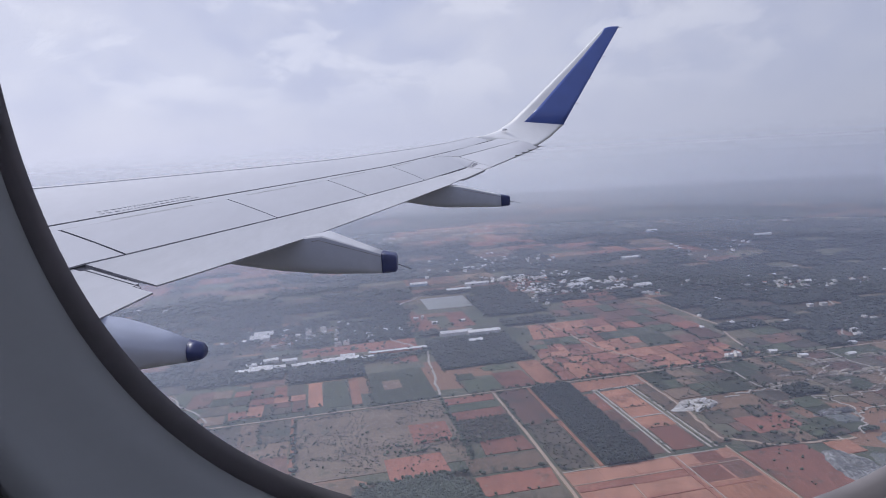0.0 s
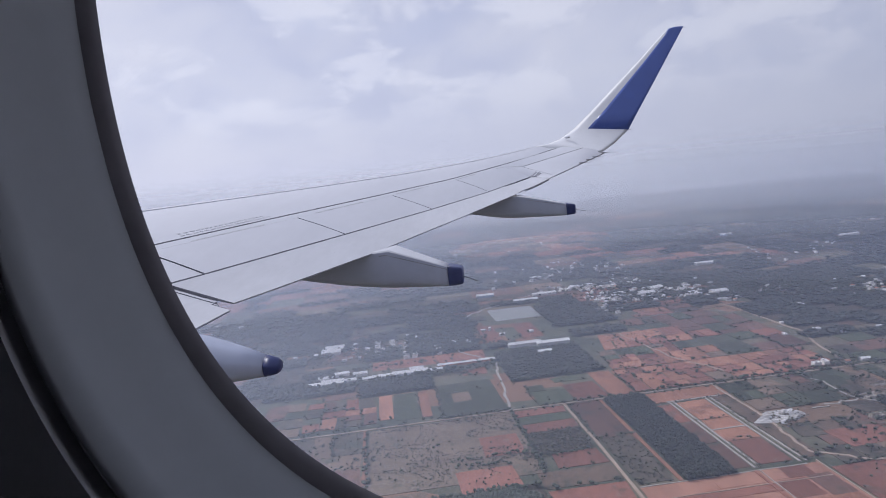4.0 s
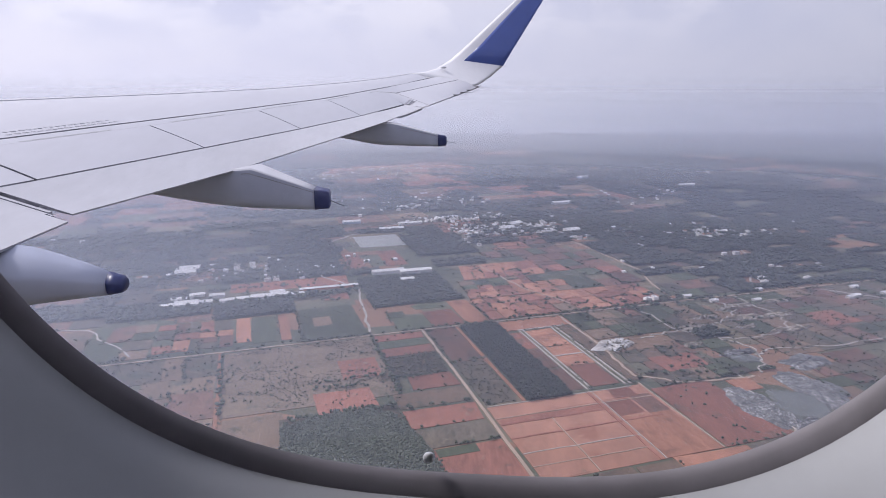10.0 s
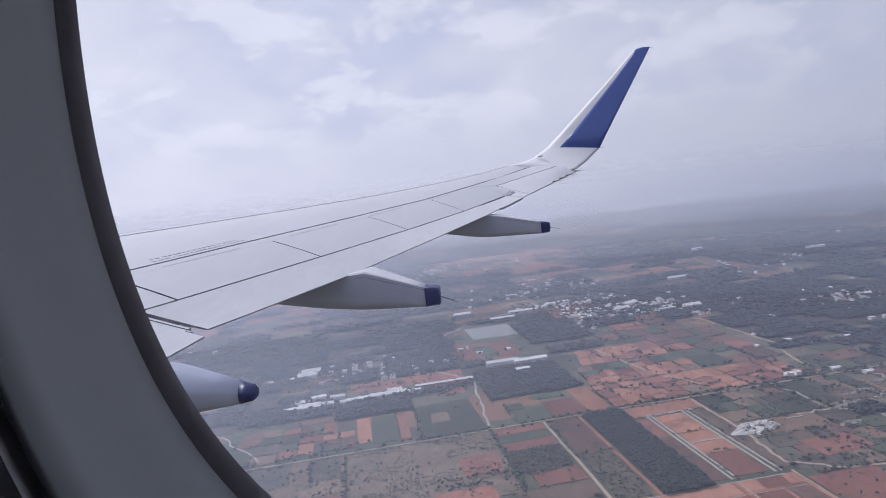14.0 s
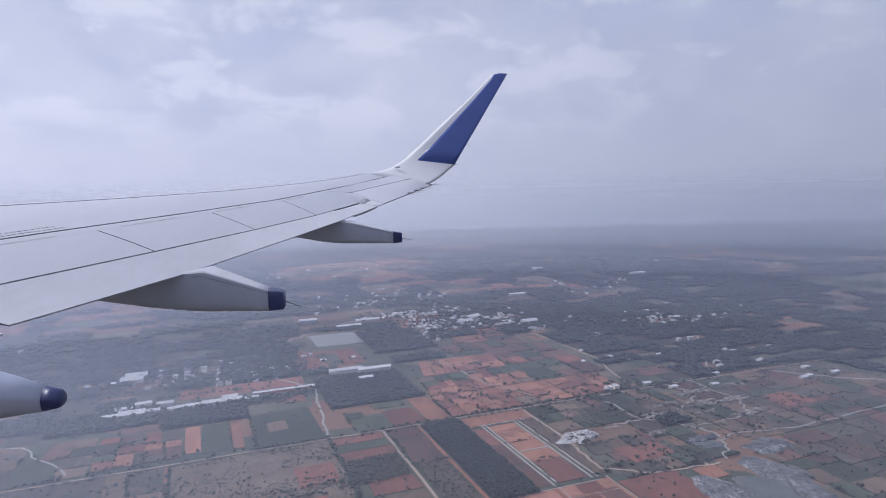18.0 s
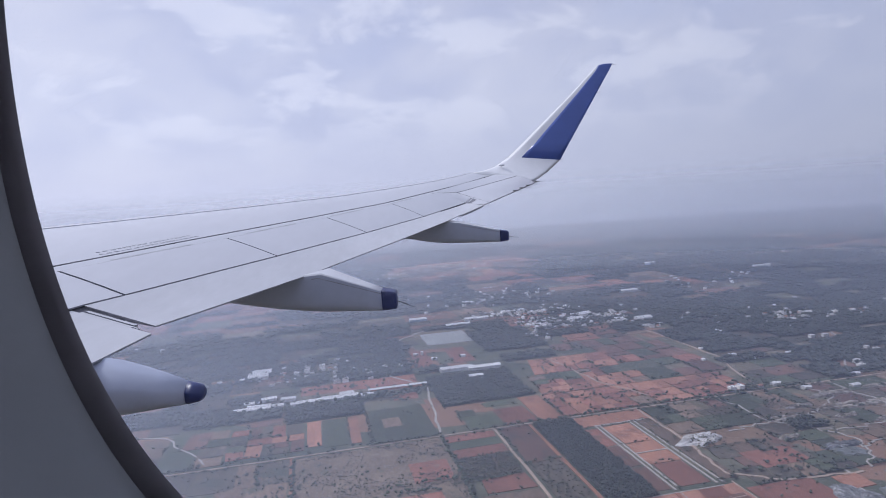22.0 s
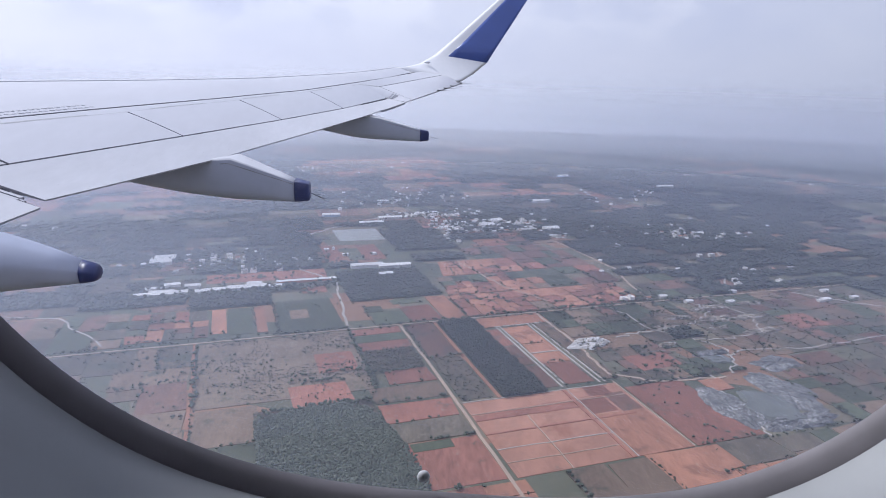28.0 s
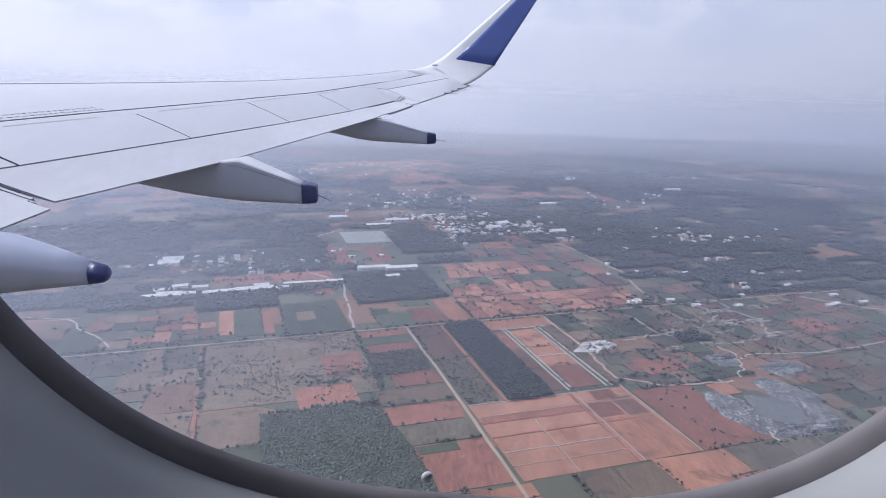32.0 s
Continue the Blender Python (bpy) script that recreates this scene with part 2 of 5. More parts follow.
def glass():
    m = bpy.data.materials.new("window_acrylic")
    m.use_nodes = True
    add, link = nodes_of(m.node_tree)
    tr = add("ShaderNodeBsdfTransparent", Color=(0.985, 0.985, 0.99, 1))
    gl = add("ShaderNodeBsdfGlossy", Roughness=0.04)
    fr = add("ShaderNodeFresnel", IOR=1.2)
    mx = add("ShaderNodeMixShader")
    link(fr.outputs[0], mx.inputs[0])
    link(tr.outputs[0], mx.inputs[1])
    link(gl.outputs[0], mx.inputs[2])
    out = add("ShaderNodeOutputMaterial")
    link(mx.outputs[0], out.inputs[0])
    return m


GLASS = glass()
OLIVE, SOIL, PALE_SOIL = (0.052, 0.058, 0.040), (0.165, 0.082, 0.056), (0.23, 0.185, 0.135)
ORCHARD = surface("orchard_ground", around((0.152, 0.113, 0.079), 0.35), rough=0.95, patches=((0.035, 0.55, (0.07, 0.072, 0.047)), (0.09, 0.57, PALE_SOIL), (0.014, 0.55, (0.13, 0.10, 0.07))), scale=0.03, fine=(0.3, 0.55), vary=0.1)
RED = surface("red_soil", around((0.226, 0.096, 0.066), 0.30), rough=0.95, patches=((0.026, 0.56, (0.11, 0.075, 0.052)), (0.09, 0.60, PALE_SOIL), (0.05, 0.60, OLIVE)), scale=0.03, fine=(0.35, 0.55), vary=0.28, bump=0.2, bump_scale=0.8, stretch=(1, 0.22, 1), spin=-0.227, furrow=7.0)
ORANGE = surface("orange_soil", around((0.315, 0.147, 0.091), 0.26), rough=0.95, patches=((0.024, 0.54, SOIL), (0.08, 0.60, (0.10, 0.085, 0.06)), (0.12, 0.62, (0.32, 0.23, 0.16))), scale=0.04, fine=(0.4, 0.55), vary=0.22, stretch=(1, 0.22, 1), spin=1.344, furrow=8.0)
CLAYEY = surface("clayey_soil", around((0.335, 0.168, 0.113), 0.22), rough=0.95, patches=((0.02, 0.56, (0.27, 0.115, 0.072)), (0.07, 0.62, (0.17, 0.125, 0.085)), (0.11, 0.60, (0.42, 0.25, 0.17))), scale=0.03, fine=(0.35, 0.5), vary=0.10, stretch=(1, 0.3, 1), spin=-0.227, furrow=8.0)
TAN = surface("dry_stubble", around((0.168, 0.117, 0.079), 0.3), rough=0.95, patches=((0.03, 0.54, OLIVE), (0.10, 0.60, SOIL)), scale=0.04, fine=(0.5, 0.55), vary=0.25, stretch=(1, 0.22, 1), spin=1.344, furrow=7.0)
CROP = surface("green_crop", around((0.058, 0.068, 0.038), 0.3), rough=0.9, patches=((0.03, 0.57, (0.10, 0.085, 0.06)), (0.09, 0.60, (0.075, 0.095, 0.045))), scale=0.04, fine=(0.6, 0.55), vary=0.35, stretch=(1, 0.22, 1), spin=-0.227, furrow=6.0)
SCRUB = surface("grey_scrub", around((0.086, 0.071, 0.051), 0.38), rough=0.95, patches=((0.03, 0.51, (0.048, 0.054, 0.037)), (0.016, 0.58, (0.15, 0.085, 0.058)), (0.08, 0.58, (0.18, 0.15, 0.108))), scale=0.03, fine=(0.25, 0.5), vary=0.28, stretch=(1, 0.35, 1), spin=1.344)
WOODLAND = surface("wood_floor", around((0.041, 0.05, 0.034), 0.35), rough=0.95, patches=((0.05, 0.6, (0.09, 0.075, 0.055)),), scale=0.06, fine=(0.3, 0.5), vary=0.25)
FALLOW = surface("fallow_soil", around((0.138, 0.076, 0.055), 0.3), rough=0.95, patches=((0.03, 0.53, (0.055, 0.056, 0.04)), (0.09, 0.59, SOIL)), scale=0.03, fine=(0.3, 0.55), vary=0.3, stretch=(1, 0.22, 1), spin=-0.227, furrow=7.0)
FAR_MIX = [RED, ORANGE, TAN, CROP, SCRUB, WOODLAND, FALLOW]
DIRT = surface("dirt_road", around((0.33, 0.25, 0.185), 0.15), rough=0.95, scale=0.05, fine=(0.5, 0.55))
PALE = surface("pale_road", around((0.33, 0.295, 0.25), 0.12), rough=0.9, scale=0.06, fine=(0.5, 0.55))
CHALK = surface("white_rubble", [(0.36, (0.22, 0.19, 0.16)), (0.48, (0.42, 0.40, 0.37)), (0.62, (0.62, 0.61, 0.59))], rough=0.9, scale=0.09, fine=(0.5, 0.5), detail=9)
SPOIL = surface("spoil_heap", [(0.38, (0.09, 0.085, 0.062)), (0.48, (0.22, 0.185, 0.145)), (0.60, (0.44, 0.40, 0.34))], rough=0.95, scale=0.07, fine=(0.35, 0.5), detail=9, stretch=(1, 0.6, 1))
ROCK = surface("quarried_rock", [(0.38, (0.055, 0.058, 0.056)), (0.47, (0.10, 0.10, 0.098)), (0.54, (0.17, 0.168, 0.165)), (0.64, (0.38, 0.375, 0.365))], rough=0.9, scale=0.06, fine=(0.32, 0.6), detail=9)
POND = surface("pond_water", around((0.10, 0.105, 0.09), 0.15), rough=0.18, scale=0.02)
LAKE = surface("shallow_lake", around((0.24, 0.24, 0.21), 0.12), rough=0.35, scale=0.01)
LEAF = surface("leaves", around((0.055, 0.064, 0.040), 0.35), rough=0.8, scale=0.25, fine=(1.4, 0.5), vary=0.35, island=True)
LEAF_DARK = surface("dark_leaves", around((0.040, 0.047, 0.036), 0.25), rough=0.8, scale=0.25, fine=(1.4, 0.5), vary=0.28, island=True)
LEAF_MID = surface("feathery_leaves", around((0.112, 0.124, 0.094), 0.15), rough=0.85, scale=0.05, fine=(1.4, 0.3), vary=0.14, island=True)
BUSH = surface("scrub_leaves", around((0.078, 0.076, 0.05), 0.3), rough=0.85, scale=0.3, fine=(1.4, 0.5), vary=0.35, island=True)
LIME = surface("limewash", around((0.66, 0.64, 0.59), 0.10), rough=0.85, scale=0.3, fine=(1.5, 0.4), vary=0.2)
LIME_FAR = surface("far_limewash", around((0.58, 0.56, 0.53), 0.1), rough=0.85, scale=0.3, vary=0.4, island=True)
CEMENT = surface("cement_roof", around((0.58, 0.56, 0.53), 0.12), rough=0.85, scale=0.2, fine=(1.2, 0.4), vary=0.3)
CLAY = surface("clay_tile", around((0.36, 0.18, 0.12), 0.2), rough=0.85, scale=0.3, vary=0.3)
SHEET = surface("sheet_roof", around((0.60, 0.59, 0.57), 0.10), rough=0.5, scale=0.08, fine=(0.8, 0.3), vary=0.1)
SHEET_BLUE = surface("blue_sheet", around((0.40, 0.48, 0.58), 0.1), rough=0.5, scale=0.08, vary=0.15)


def ground_material():
    """Far farmland: rotated patchwork of plots over mottled scrub."""
    m = bpy.data.materials.new("farmland")
    m.use_nodes = True
    add, link = nodes_of(m.node_tree)
    co = add("ShaderNodeTexCoord")
    mp = add("ShaderNodeMapping")
    mp.inputs["Rotation"].default_value = (0, 0, -0.227)
    mp.inputs["Scale"].default_value = (1 / 120, 1 / 75, 1)
    link(co.outputs["Object"], mp.inputs[0])
    wob = add("ShaderNodeTexNoise", Scale=0.4, Detail=3.0)
    link(mp.outputs[0], wob.inputs["Vector"])
    vo = add("ShaderNodeTexVoronoi", Scale=1.0, Randomness=0.75)
    vo.distance = "CHEBYCHEV"
    link(mixed(add, link, 0.12, mp.outputs[0], wob.outputs[1]), vo.inputs["Vector"])
    hue = add("ShaderNodeSeparateColor")
    link(vo.outputs["Color"], hue.inputs[0])
    cr = ramp(add, [(0.0, (0.045, 0.055, 0.036)), (0.28, (0.075, 0.082, 0.05)), (0.45, (0.13, 0.12, 0.08)), (0.62, (0.17, 0.13, 0.085)),
                    (0.78, (0.24, 0.12, 0.075)), (0.9, (0.30, 0.13, 0.08)), (1.0, (0.30, 0.23, 0.15))], "CONSTANT")
    link(hue.outputs[0], cr.inputs[0])
    mot = add("ShaderNodeTexNoise", Scale=0.006, Detail=10.0, Roughness=0.62)
    link(co.outputs["Object"], mot.inputs["Vector"])
    mr = ramp(add, [(0.35, (0.05, 0.058, 0.038)), (0.5, (0.10, 0.10, 0.065)), (0.65, (0.17, 0.14, 0.09))])
    link(mot.outputs[0], mr.inputs[0])
    col = mixed(add, link, 0.5, cr.outputs[0], mr.outputs[0])
    bs = add("ShaderNodeBsdfPrincipled", Roughness=0.95)
    link(col, bs.inputs["Base Color"])
    out = add("ShaderNodeOutputMaterial")
    link(bs.outputs[0], out.inputs[0])
    return m


def haze_material(radius, strength):
    """Thin lit vapour: part clear, part white scatter, thinning out towards its foot and its top."""
    m = bpy.data.materials.new("haze")
    m.use_nodes = True
    add, link = nodes_of(m.node_tree)
    geo = add("ShaderNodeTexCoord")
    sep = add("ShaderNodeSeparateXYZ")
    link(geo.outputs["Object"], sep.inputs[0])
    no = add("ShaderNodeTexNoise", Scale=0.0016, Detail=4.0, Roughness=0.5)
    mp = add("ShaderNodeMapping")
    mp.inputs["Scale"].default_value = (1, 1, 2.0)
    link(geo.outputs["Object"], mp.inputs[0])
    link(mp.outputs[0], no.inputs["Vector"])
    def fade(lo, hi):
        n = add("ShaderNodeMapRange")
        n.interpolation_type = "SMOOTHERSTEP"
        n.inputs["From Min"].default_value, n.inputs["From Max"].default_value = lo, hi
        link(sep.outputs[2], n.inputs["Value"])
        return n.outputs[0]
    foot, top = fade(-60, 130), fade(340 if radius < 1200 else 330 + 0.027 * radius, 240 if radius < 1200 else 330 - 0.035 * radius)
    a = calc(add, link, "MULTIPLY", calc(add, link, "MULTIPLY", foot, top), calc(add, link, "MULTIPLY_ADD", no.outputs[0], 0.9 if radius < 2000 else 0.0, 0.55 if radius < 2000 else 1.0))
    # thicker ahead; tint darkened aft, standing in for air dimmed by cloud
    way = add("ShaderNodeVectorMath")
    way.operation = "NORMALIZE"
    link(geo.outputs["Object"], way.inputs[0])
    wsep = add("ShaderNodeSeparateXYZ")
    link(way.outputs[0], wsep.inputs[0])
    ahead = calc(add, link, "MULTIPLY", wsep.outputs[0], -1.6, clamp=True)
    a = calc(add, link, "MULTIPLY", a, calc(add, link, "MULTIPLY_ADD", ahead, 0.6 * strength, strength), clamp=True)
    # Near banks tinted bluer, far ones paler: the haze's brightness put into colour.
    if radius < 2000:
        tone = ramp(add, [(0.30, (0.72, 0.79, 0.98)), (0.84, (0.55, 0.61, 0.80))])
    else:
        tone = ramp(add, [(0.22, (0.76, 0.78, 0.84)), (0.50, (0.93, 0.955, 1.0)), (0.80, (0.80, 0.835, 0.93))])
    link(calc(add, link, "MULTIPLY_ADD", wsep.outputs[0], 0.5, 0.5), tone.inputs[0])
    di, tl = add("ShaderNodeBsdfDiffuse"), add("ShaderNodeBsdfTranslucent")
    link(tone.outputs[0], di.inputs[0])
    link(tone.outputs[0], tl.inputs[0])
    half = add("ShaderNodeMixShader", Fac=0.5)
    link(di.outputs[0], half.inputs[1])
    link(tl.outputs[0], half.inputs[2])
    tr = add("ShaderNodeBsdfTransparent")
    mx = add("ShaderNodeMixShader")
    link(a, mx.inputs[0])
    link(tr.outputs[0], mx.inputs[1])
    link(half.outputs[0], mx.inputs[2])
    out = add("ShaderNodeOutputMaterial")
    link(mx.outputs[0], out.inputs[0])
    return m


# ---------------------------------------------------------------- mesh helpers


def mesh_from(name, verts, faces, mats, smooth=False, index=None):
    me = bpy.data.meshes.new(name)
    me.from_pydata([tuple(v) for v in verts], [], [tuple(f) for f in faces])
    for m in (mats if isinstance(mats, (list, tuple)) else [mats]):
        me.materials.append(m)
    if index is not None:
        me.polygons.foreach_set("material_index", index)
    if smooth:
        me.polygons.foreach_set("use_smooth", [True] * len(me.polygons))
    me.update()
    return me


def piece(name, verts, faces, mats, parent=None, label="", smooth=False, index=None):
    ob = new(name, mesh_from(name, verts, faces, mats, smooth, index))
    if parent is not None:
        ob.parent = parent
    if label:
        tagged(ob, label)
    return ob


def part(name, bm, material, parent, label="", smooth=False):
    bmesh.ops.recalc_face_normals(bm, faces=bm.faces)
    me = bpy.data.meshes.new(name)
    bm.to_mesh(me)
    bm.free()
    me.materials.append(material)
    if smooth:
        me.polygons.foreach_set("use_smooth", [True] * len(me.polygons))
    ob = new(name, me)
    if parent is not None:
        ob.parent = parent
    if label:
        tagged(ob, label)
    return ob


def loft(rings, close=True, caps=True):
    """Vertices and faces of rings of equal length joined one to the next."""
    n = len(rings[0])
    verts = [v for r in rings for v in r]
    faces = []
    for i in range(len(rings) - 1):
        for j in range(n if close else n - 1):
            k = (j + 1) % n
            faces.append((i * n + j, i * n + k, (i + 1) * n + k, (i + 1) * n + j))
    if caps and close:
        faces.append(tuple(range(n))[::-1])
        faces.append(tuple((len(rings) - 1) * n + j for j in range(n)))
    return verts, faces


# ---------------------------------------------------------------- wing
# y runs outboard from the cabin, x aft, z up. Stations along y; s is the way forward from the spoilers' trailing edge.


def lerp_table(table, v):
    for (a, fa), (b, fb) in zip(table, table[1:]):
        if v <= b or (b, fb) == table[-1]:
            return fa + (fb - fa) * (v - a) / (b - a)


SPAR_Z = [(0.5, -0.71), (4.0, -0.635), (4.76, -0.615), (6.6, -0.549), (8.5, -0.474), (10.4, -0.383), (12.5, -0.24), (14.0, -0.115), (15.9, 0.09)]
DROOP = [(0.5, 0.36), (4.4, 0.36), (6.35, 0.386), (10.6, 0.243), (11.4, 0.20), (12.4, 0.065), (15.9, -0.036)]


def x_spar(y):
    return -4.295 + 0.36 * y if y > 4.3 else -2.747 + (y - 4.3) * 0.05


def x_tail(y):
    if y > 12.2:
        return -4.28 + 0.396 * y
    return -3.704 + 0.34 * y if y > 4.3 else -2.21


def crest_s(y):
    return 2.445 - 0.103 * y if y > 4.3 else 2.0 + (4.3 - y) * 0.35


def rise(y):
    return 0.476 - 0.0125 * (y - 6.15)


def nose(y):
    return max(1.71 - 0.0935 * y, 0.2)


def upper(y, s, h=0.0):
    """A point of the wing's upper surface, raised by h."""
    x, z = x_spar(y) - s, lerp_table(SPAR_Z, y)
    c = crest_s(y)
    if s < 0:
        z += s * lerp_table(DROOP, y)
    elif s < c:
        z += rise(y) * (1 - (1 - s / c) ** 1.6)
    else:
        t = min((s - c) / nose(y), 1)
        z += rise(y) - (0.26 if y < 6 else 0.26 - 0.015 * (y - 6)) * (1 - math.sqrt(max(0, 1 - t * t)))
    return Vector((x, y, z + h))


def plate(name, corners, mat, parent, h=0.0, thick=0.02, nu=10, nv=6, label="", edge=None, taper=1.0):
    """A panel of skin following the wing: corners give (y, s) as functions of the two ways across it."""
    top, low = [], []
    for i in range(nu + 1):
        for j in range(nv + 1):
            y, s = corners(i / nu, j / nv)
            top.append(upper(y, s, h))
            low.append(upper(y, s, h - thick * (taper + (1 - taper) * j / nv)))
    n = (nu + 1) * (nv + 1)
    faces = []
    at = lambda i, j: i * (nv + 1) + j
    for i in range(nu):
        for j in range(nv):
            q = (at(i, j), at(i + 1, j), at(i + 1, j + 1), at(i, j + 1))
            faces.append(q)
            faces.append(tuple(n + v for v in reversed(q)))
    rim = [at(i, 0) for i in range(nu + 1)] + [at(nu, j) for j in range(1, nv + 1)] + [at(i, nv) for i in range(nu - 1, -1, -1)] + [at(0, j) for j in range(nv - 1, 0, -1)]
    for a, b in zip(rim, rim[1:] + rim[:1]):
        faces.append((a, n + a, n + b, b))
    bm = bmesh.new()
    vs = [bm.verts.new(v) for v in top + low]
    for q, f in enumerate(faces):
        face = bm.faces.new([vs[k] for k in f])
        if q >= 2 * nu * nv:
            for e in face.edges:
                e.smooth = False
    ob = part(name, bm, mat, parent, label, smooth=False)
    # Rims coloured dark, so that joints between panels read as shaded.
    ob.data.materials.append(edge or SEAM)
    for p in ob.data.polygons:
        p.use_smooth = p.index < 2 * nu * nv
        p.material_index = 0 if p.use_smooth else 1
    return ob


def band(y0, y1, s0, s1, skew=0.0):
    """Corners of a panel from y0 to y1, between two lines given as functions of y."""
    def at(u, v):
        y = y0 + (y1 - y0) * u
        s = s0(y) + (s1(y) - s0(y)) * v
        return y + skew * (s - s0(y)), s
    return at


HINGE = [(-1.0, 0.645), (4.3, 0.645), (6.5, 0.668), (9.0, 0.647), (10.5, 0.61), (12.5, 0.584), (14.6, 0.493), (15.9, 0.42)]
BROW = [(4.0, 0.545), (9.0, 0.555), (11.4, 0.525), (12.44, 0.48), (12.9, 0.315)]


def hinge(y):
    return lerp_table(HINGE, y)


def brow(y):
    return lerp_table(BROW, y)


def tail_s(y):
    return x_spar(y) - x_tail(y)


def fairing(parent_name, y, x0, x_cap, x_tip, z_top, z_low, width, label, round_top=False):
    """A flap track fairing: a canoe with a flat top coloured as lit, sides as shaded, a navy end cap and, on most, a
    static wick.
    """
    root = tagged(new(parent_name), label, "flap fairing", "flap track fairings", "thing")
    root.location = (x_cap, y, z_low(x_cap))
    off = Vector(root.location)

    def ring(x, grow=0.0):
        zt, zl, w = z_top(x) + grow, z_low(x) - grow, width(x) + grow
        h = zt - zl
        flat = [(-1.0, 0.96), (-0.93, 0.995), (-0.5, 1.0), (0.0, 1.0), (0.5, 1.0), (0.93, 0.995), (1.0, 0.96)]
        side = [(1.0, 0.70), (0.98, 0.45), (0.93, 0.25), (0.86, 0.10), (0.62, 0.025), (0.3, 0.0), (-0.3, 0.0), (-0.62, 0.025), (-0.86, 0.10), (-0.93, 0.25), (-0.98, 0.45), (-1.0, 0.70)]
        if round_top:
            flat = [(-1.0, 0.56), (-0.95, 0.645), (-0.55, 0.885), (0.0, 1.0), (0.55, 0.885), (0.95, 0.645), (1.0, 0.56)]
            side = [(1.0, 0.46), (0.98, 0.34), (0.93, 0.22), (0.85, 0.11), (0.62, 0.03), (0.3, 0.0), (-0.3, 0.0), (-0.62, 0.03), (-0.85, 0.11), (-0.93, 0.22), (-0.98, 0.34), (-1.0, 0.46)]
        return [Vector((x, y + a * w, zl + b * h)) - off for a, b in flat + side]
    xs = [x0 + (x_cap - x0) * k / 18 for k in range(19)]
    v, f = loft([ring(x) for x in xs])
    # Lid faces take the lighter white, to read as lit from above.
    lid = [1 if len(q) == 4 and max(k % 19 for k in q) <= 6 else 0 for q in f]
    body = piece("fairing_body", v, f, FAIRING_SHADED if round_top else [FAIRING_SHADED, WING_WHITE], root, smooth=True, index=None if round_top else lid)
    if not round_top:
        for e in body.data.edges:
            a, b = e.vertices
            e.use_edge_sharp = a % 19 == b % 19 and a % 19 in (0, 1, 5, 6)
    xc = [x_cap + 0.004, x_cap + (x_tip - x_cap) * 0.5, x_tip - 0.014, x_tip - 0.005, x_tip]
    piece("end_cap", *loft([ring(x, 0.002 if k < 3 else -0.008 * (k - 2)) for k, x in enumerate(xc)]), NAVY_CAP, root, "dark navy end cap", smooth=True)
    # lengthwise seam below the lid
    if not round_top:
        x1 = x0 + (x_cap - x0) * 0.74
        line = [x1 + (x_cap - x1) * k / 10 for k in range(11)]
        rings = []
        for x in line:
            zt, zl, w = z_top(x), z_low(x), width(x)
            h = zt - zl
            rings.append([Vector((x, y - w - d, zl + h * 0.86 + e)) - off for d, e in ((0.002, -0.004), (0.002, 0.004), (-0.004, 0.004), (-0.004, -0.004))])
        piece("lid_seam", *loft(rings), SEAM, root)
    return root, off


def rod(name, a, b, r, mat, parent, label="", sides=8, taper=0.5):
    a, b = Vector(a), Vector(b)
    d = (b - a).normalized()
    u = d.orthogonal().normalized()
    w = d.cross(u)
    rings = []
    for p, k in ((a, 1.0), (a.lerp(b, 0.5), (1 + taper) / 2), (b, taper)):
        rings.append([p + (u * math.cos(2 * math.pi * i / sides) + w * math.sin(2 * math.pi * i / sides)) * r * k for i in range(sides)])
    return piece(name, *loft(rings), mat, parent, label, smooth=True)


def sheet(name, a, b, c, d, mat, parent, thick, n=8, bulge=0.0, edge=None):
    """A thin flat-sided panel between four corners, its underside drawn in along the rim."""
    top, low = [], []
    for i in range(n + 1):
        for j in range(n + 1):
            u, v = i / n, j / n
            p = a.lerp(b, u).lerp(c.lerp(d, u), v) + Vector((0, 0, bulge * math.sin(math.pi * v) * min(1, 3 * u)))
            top.append(p)
            low.append(p - Vector((0, 0, thick)))
    m = (n + 1) ** 2
    at = lambda i, j: i * (n + 1) + j
    faces = [(at(i, j), at(i + 1, j), at(i + 1, j + 1), at(i, j + 1)) for i in range(n) for j in range(n)]
    faces += [tuple(m + k for k in reversed(f)) for f in faces]
    rim = [at(i, 0) for i in range(n + 1)] + [at(n, j) for j in range(1, n + 1)] + [at(i, n) for i in range(n - 1, -1, -1)] + [at(0, j) for j in range(n - 1, 0, -1)]
    index = [0] * len(faces) + [1] * len(rim)
    faces += [(p, m + p, m + q, q) for p, q in zip(rim, rim[1:] + rim[:1])]
    return piece(name, top + low, faces, [mat, edge or SEAM], parent, index=index)


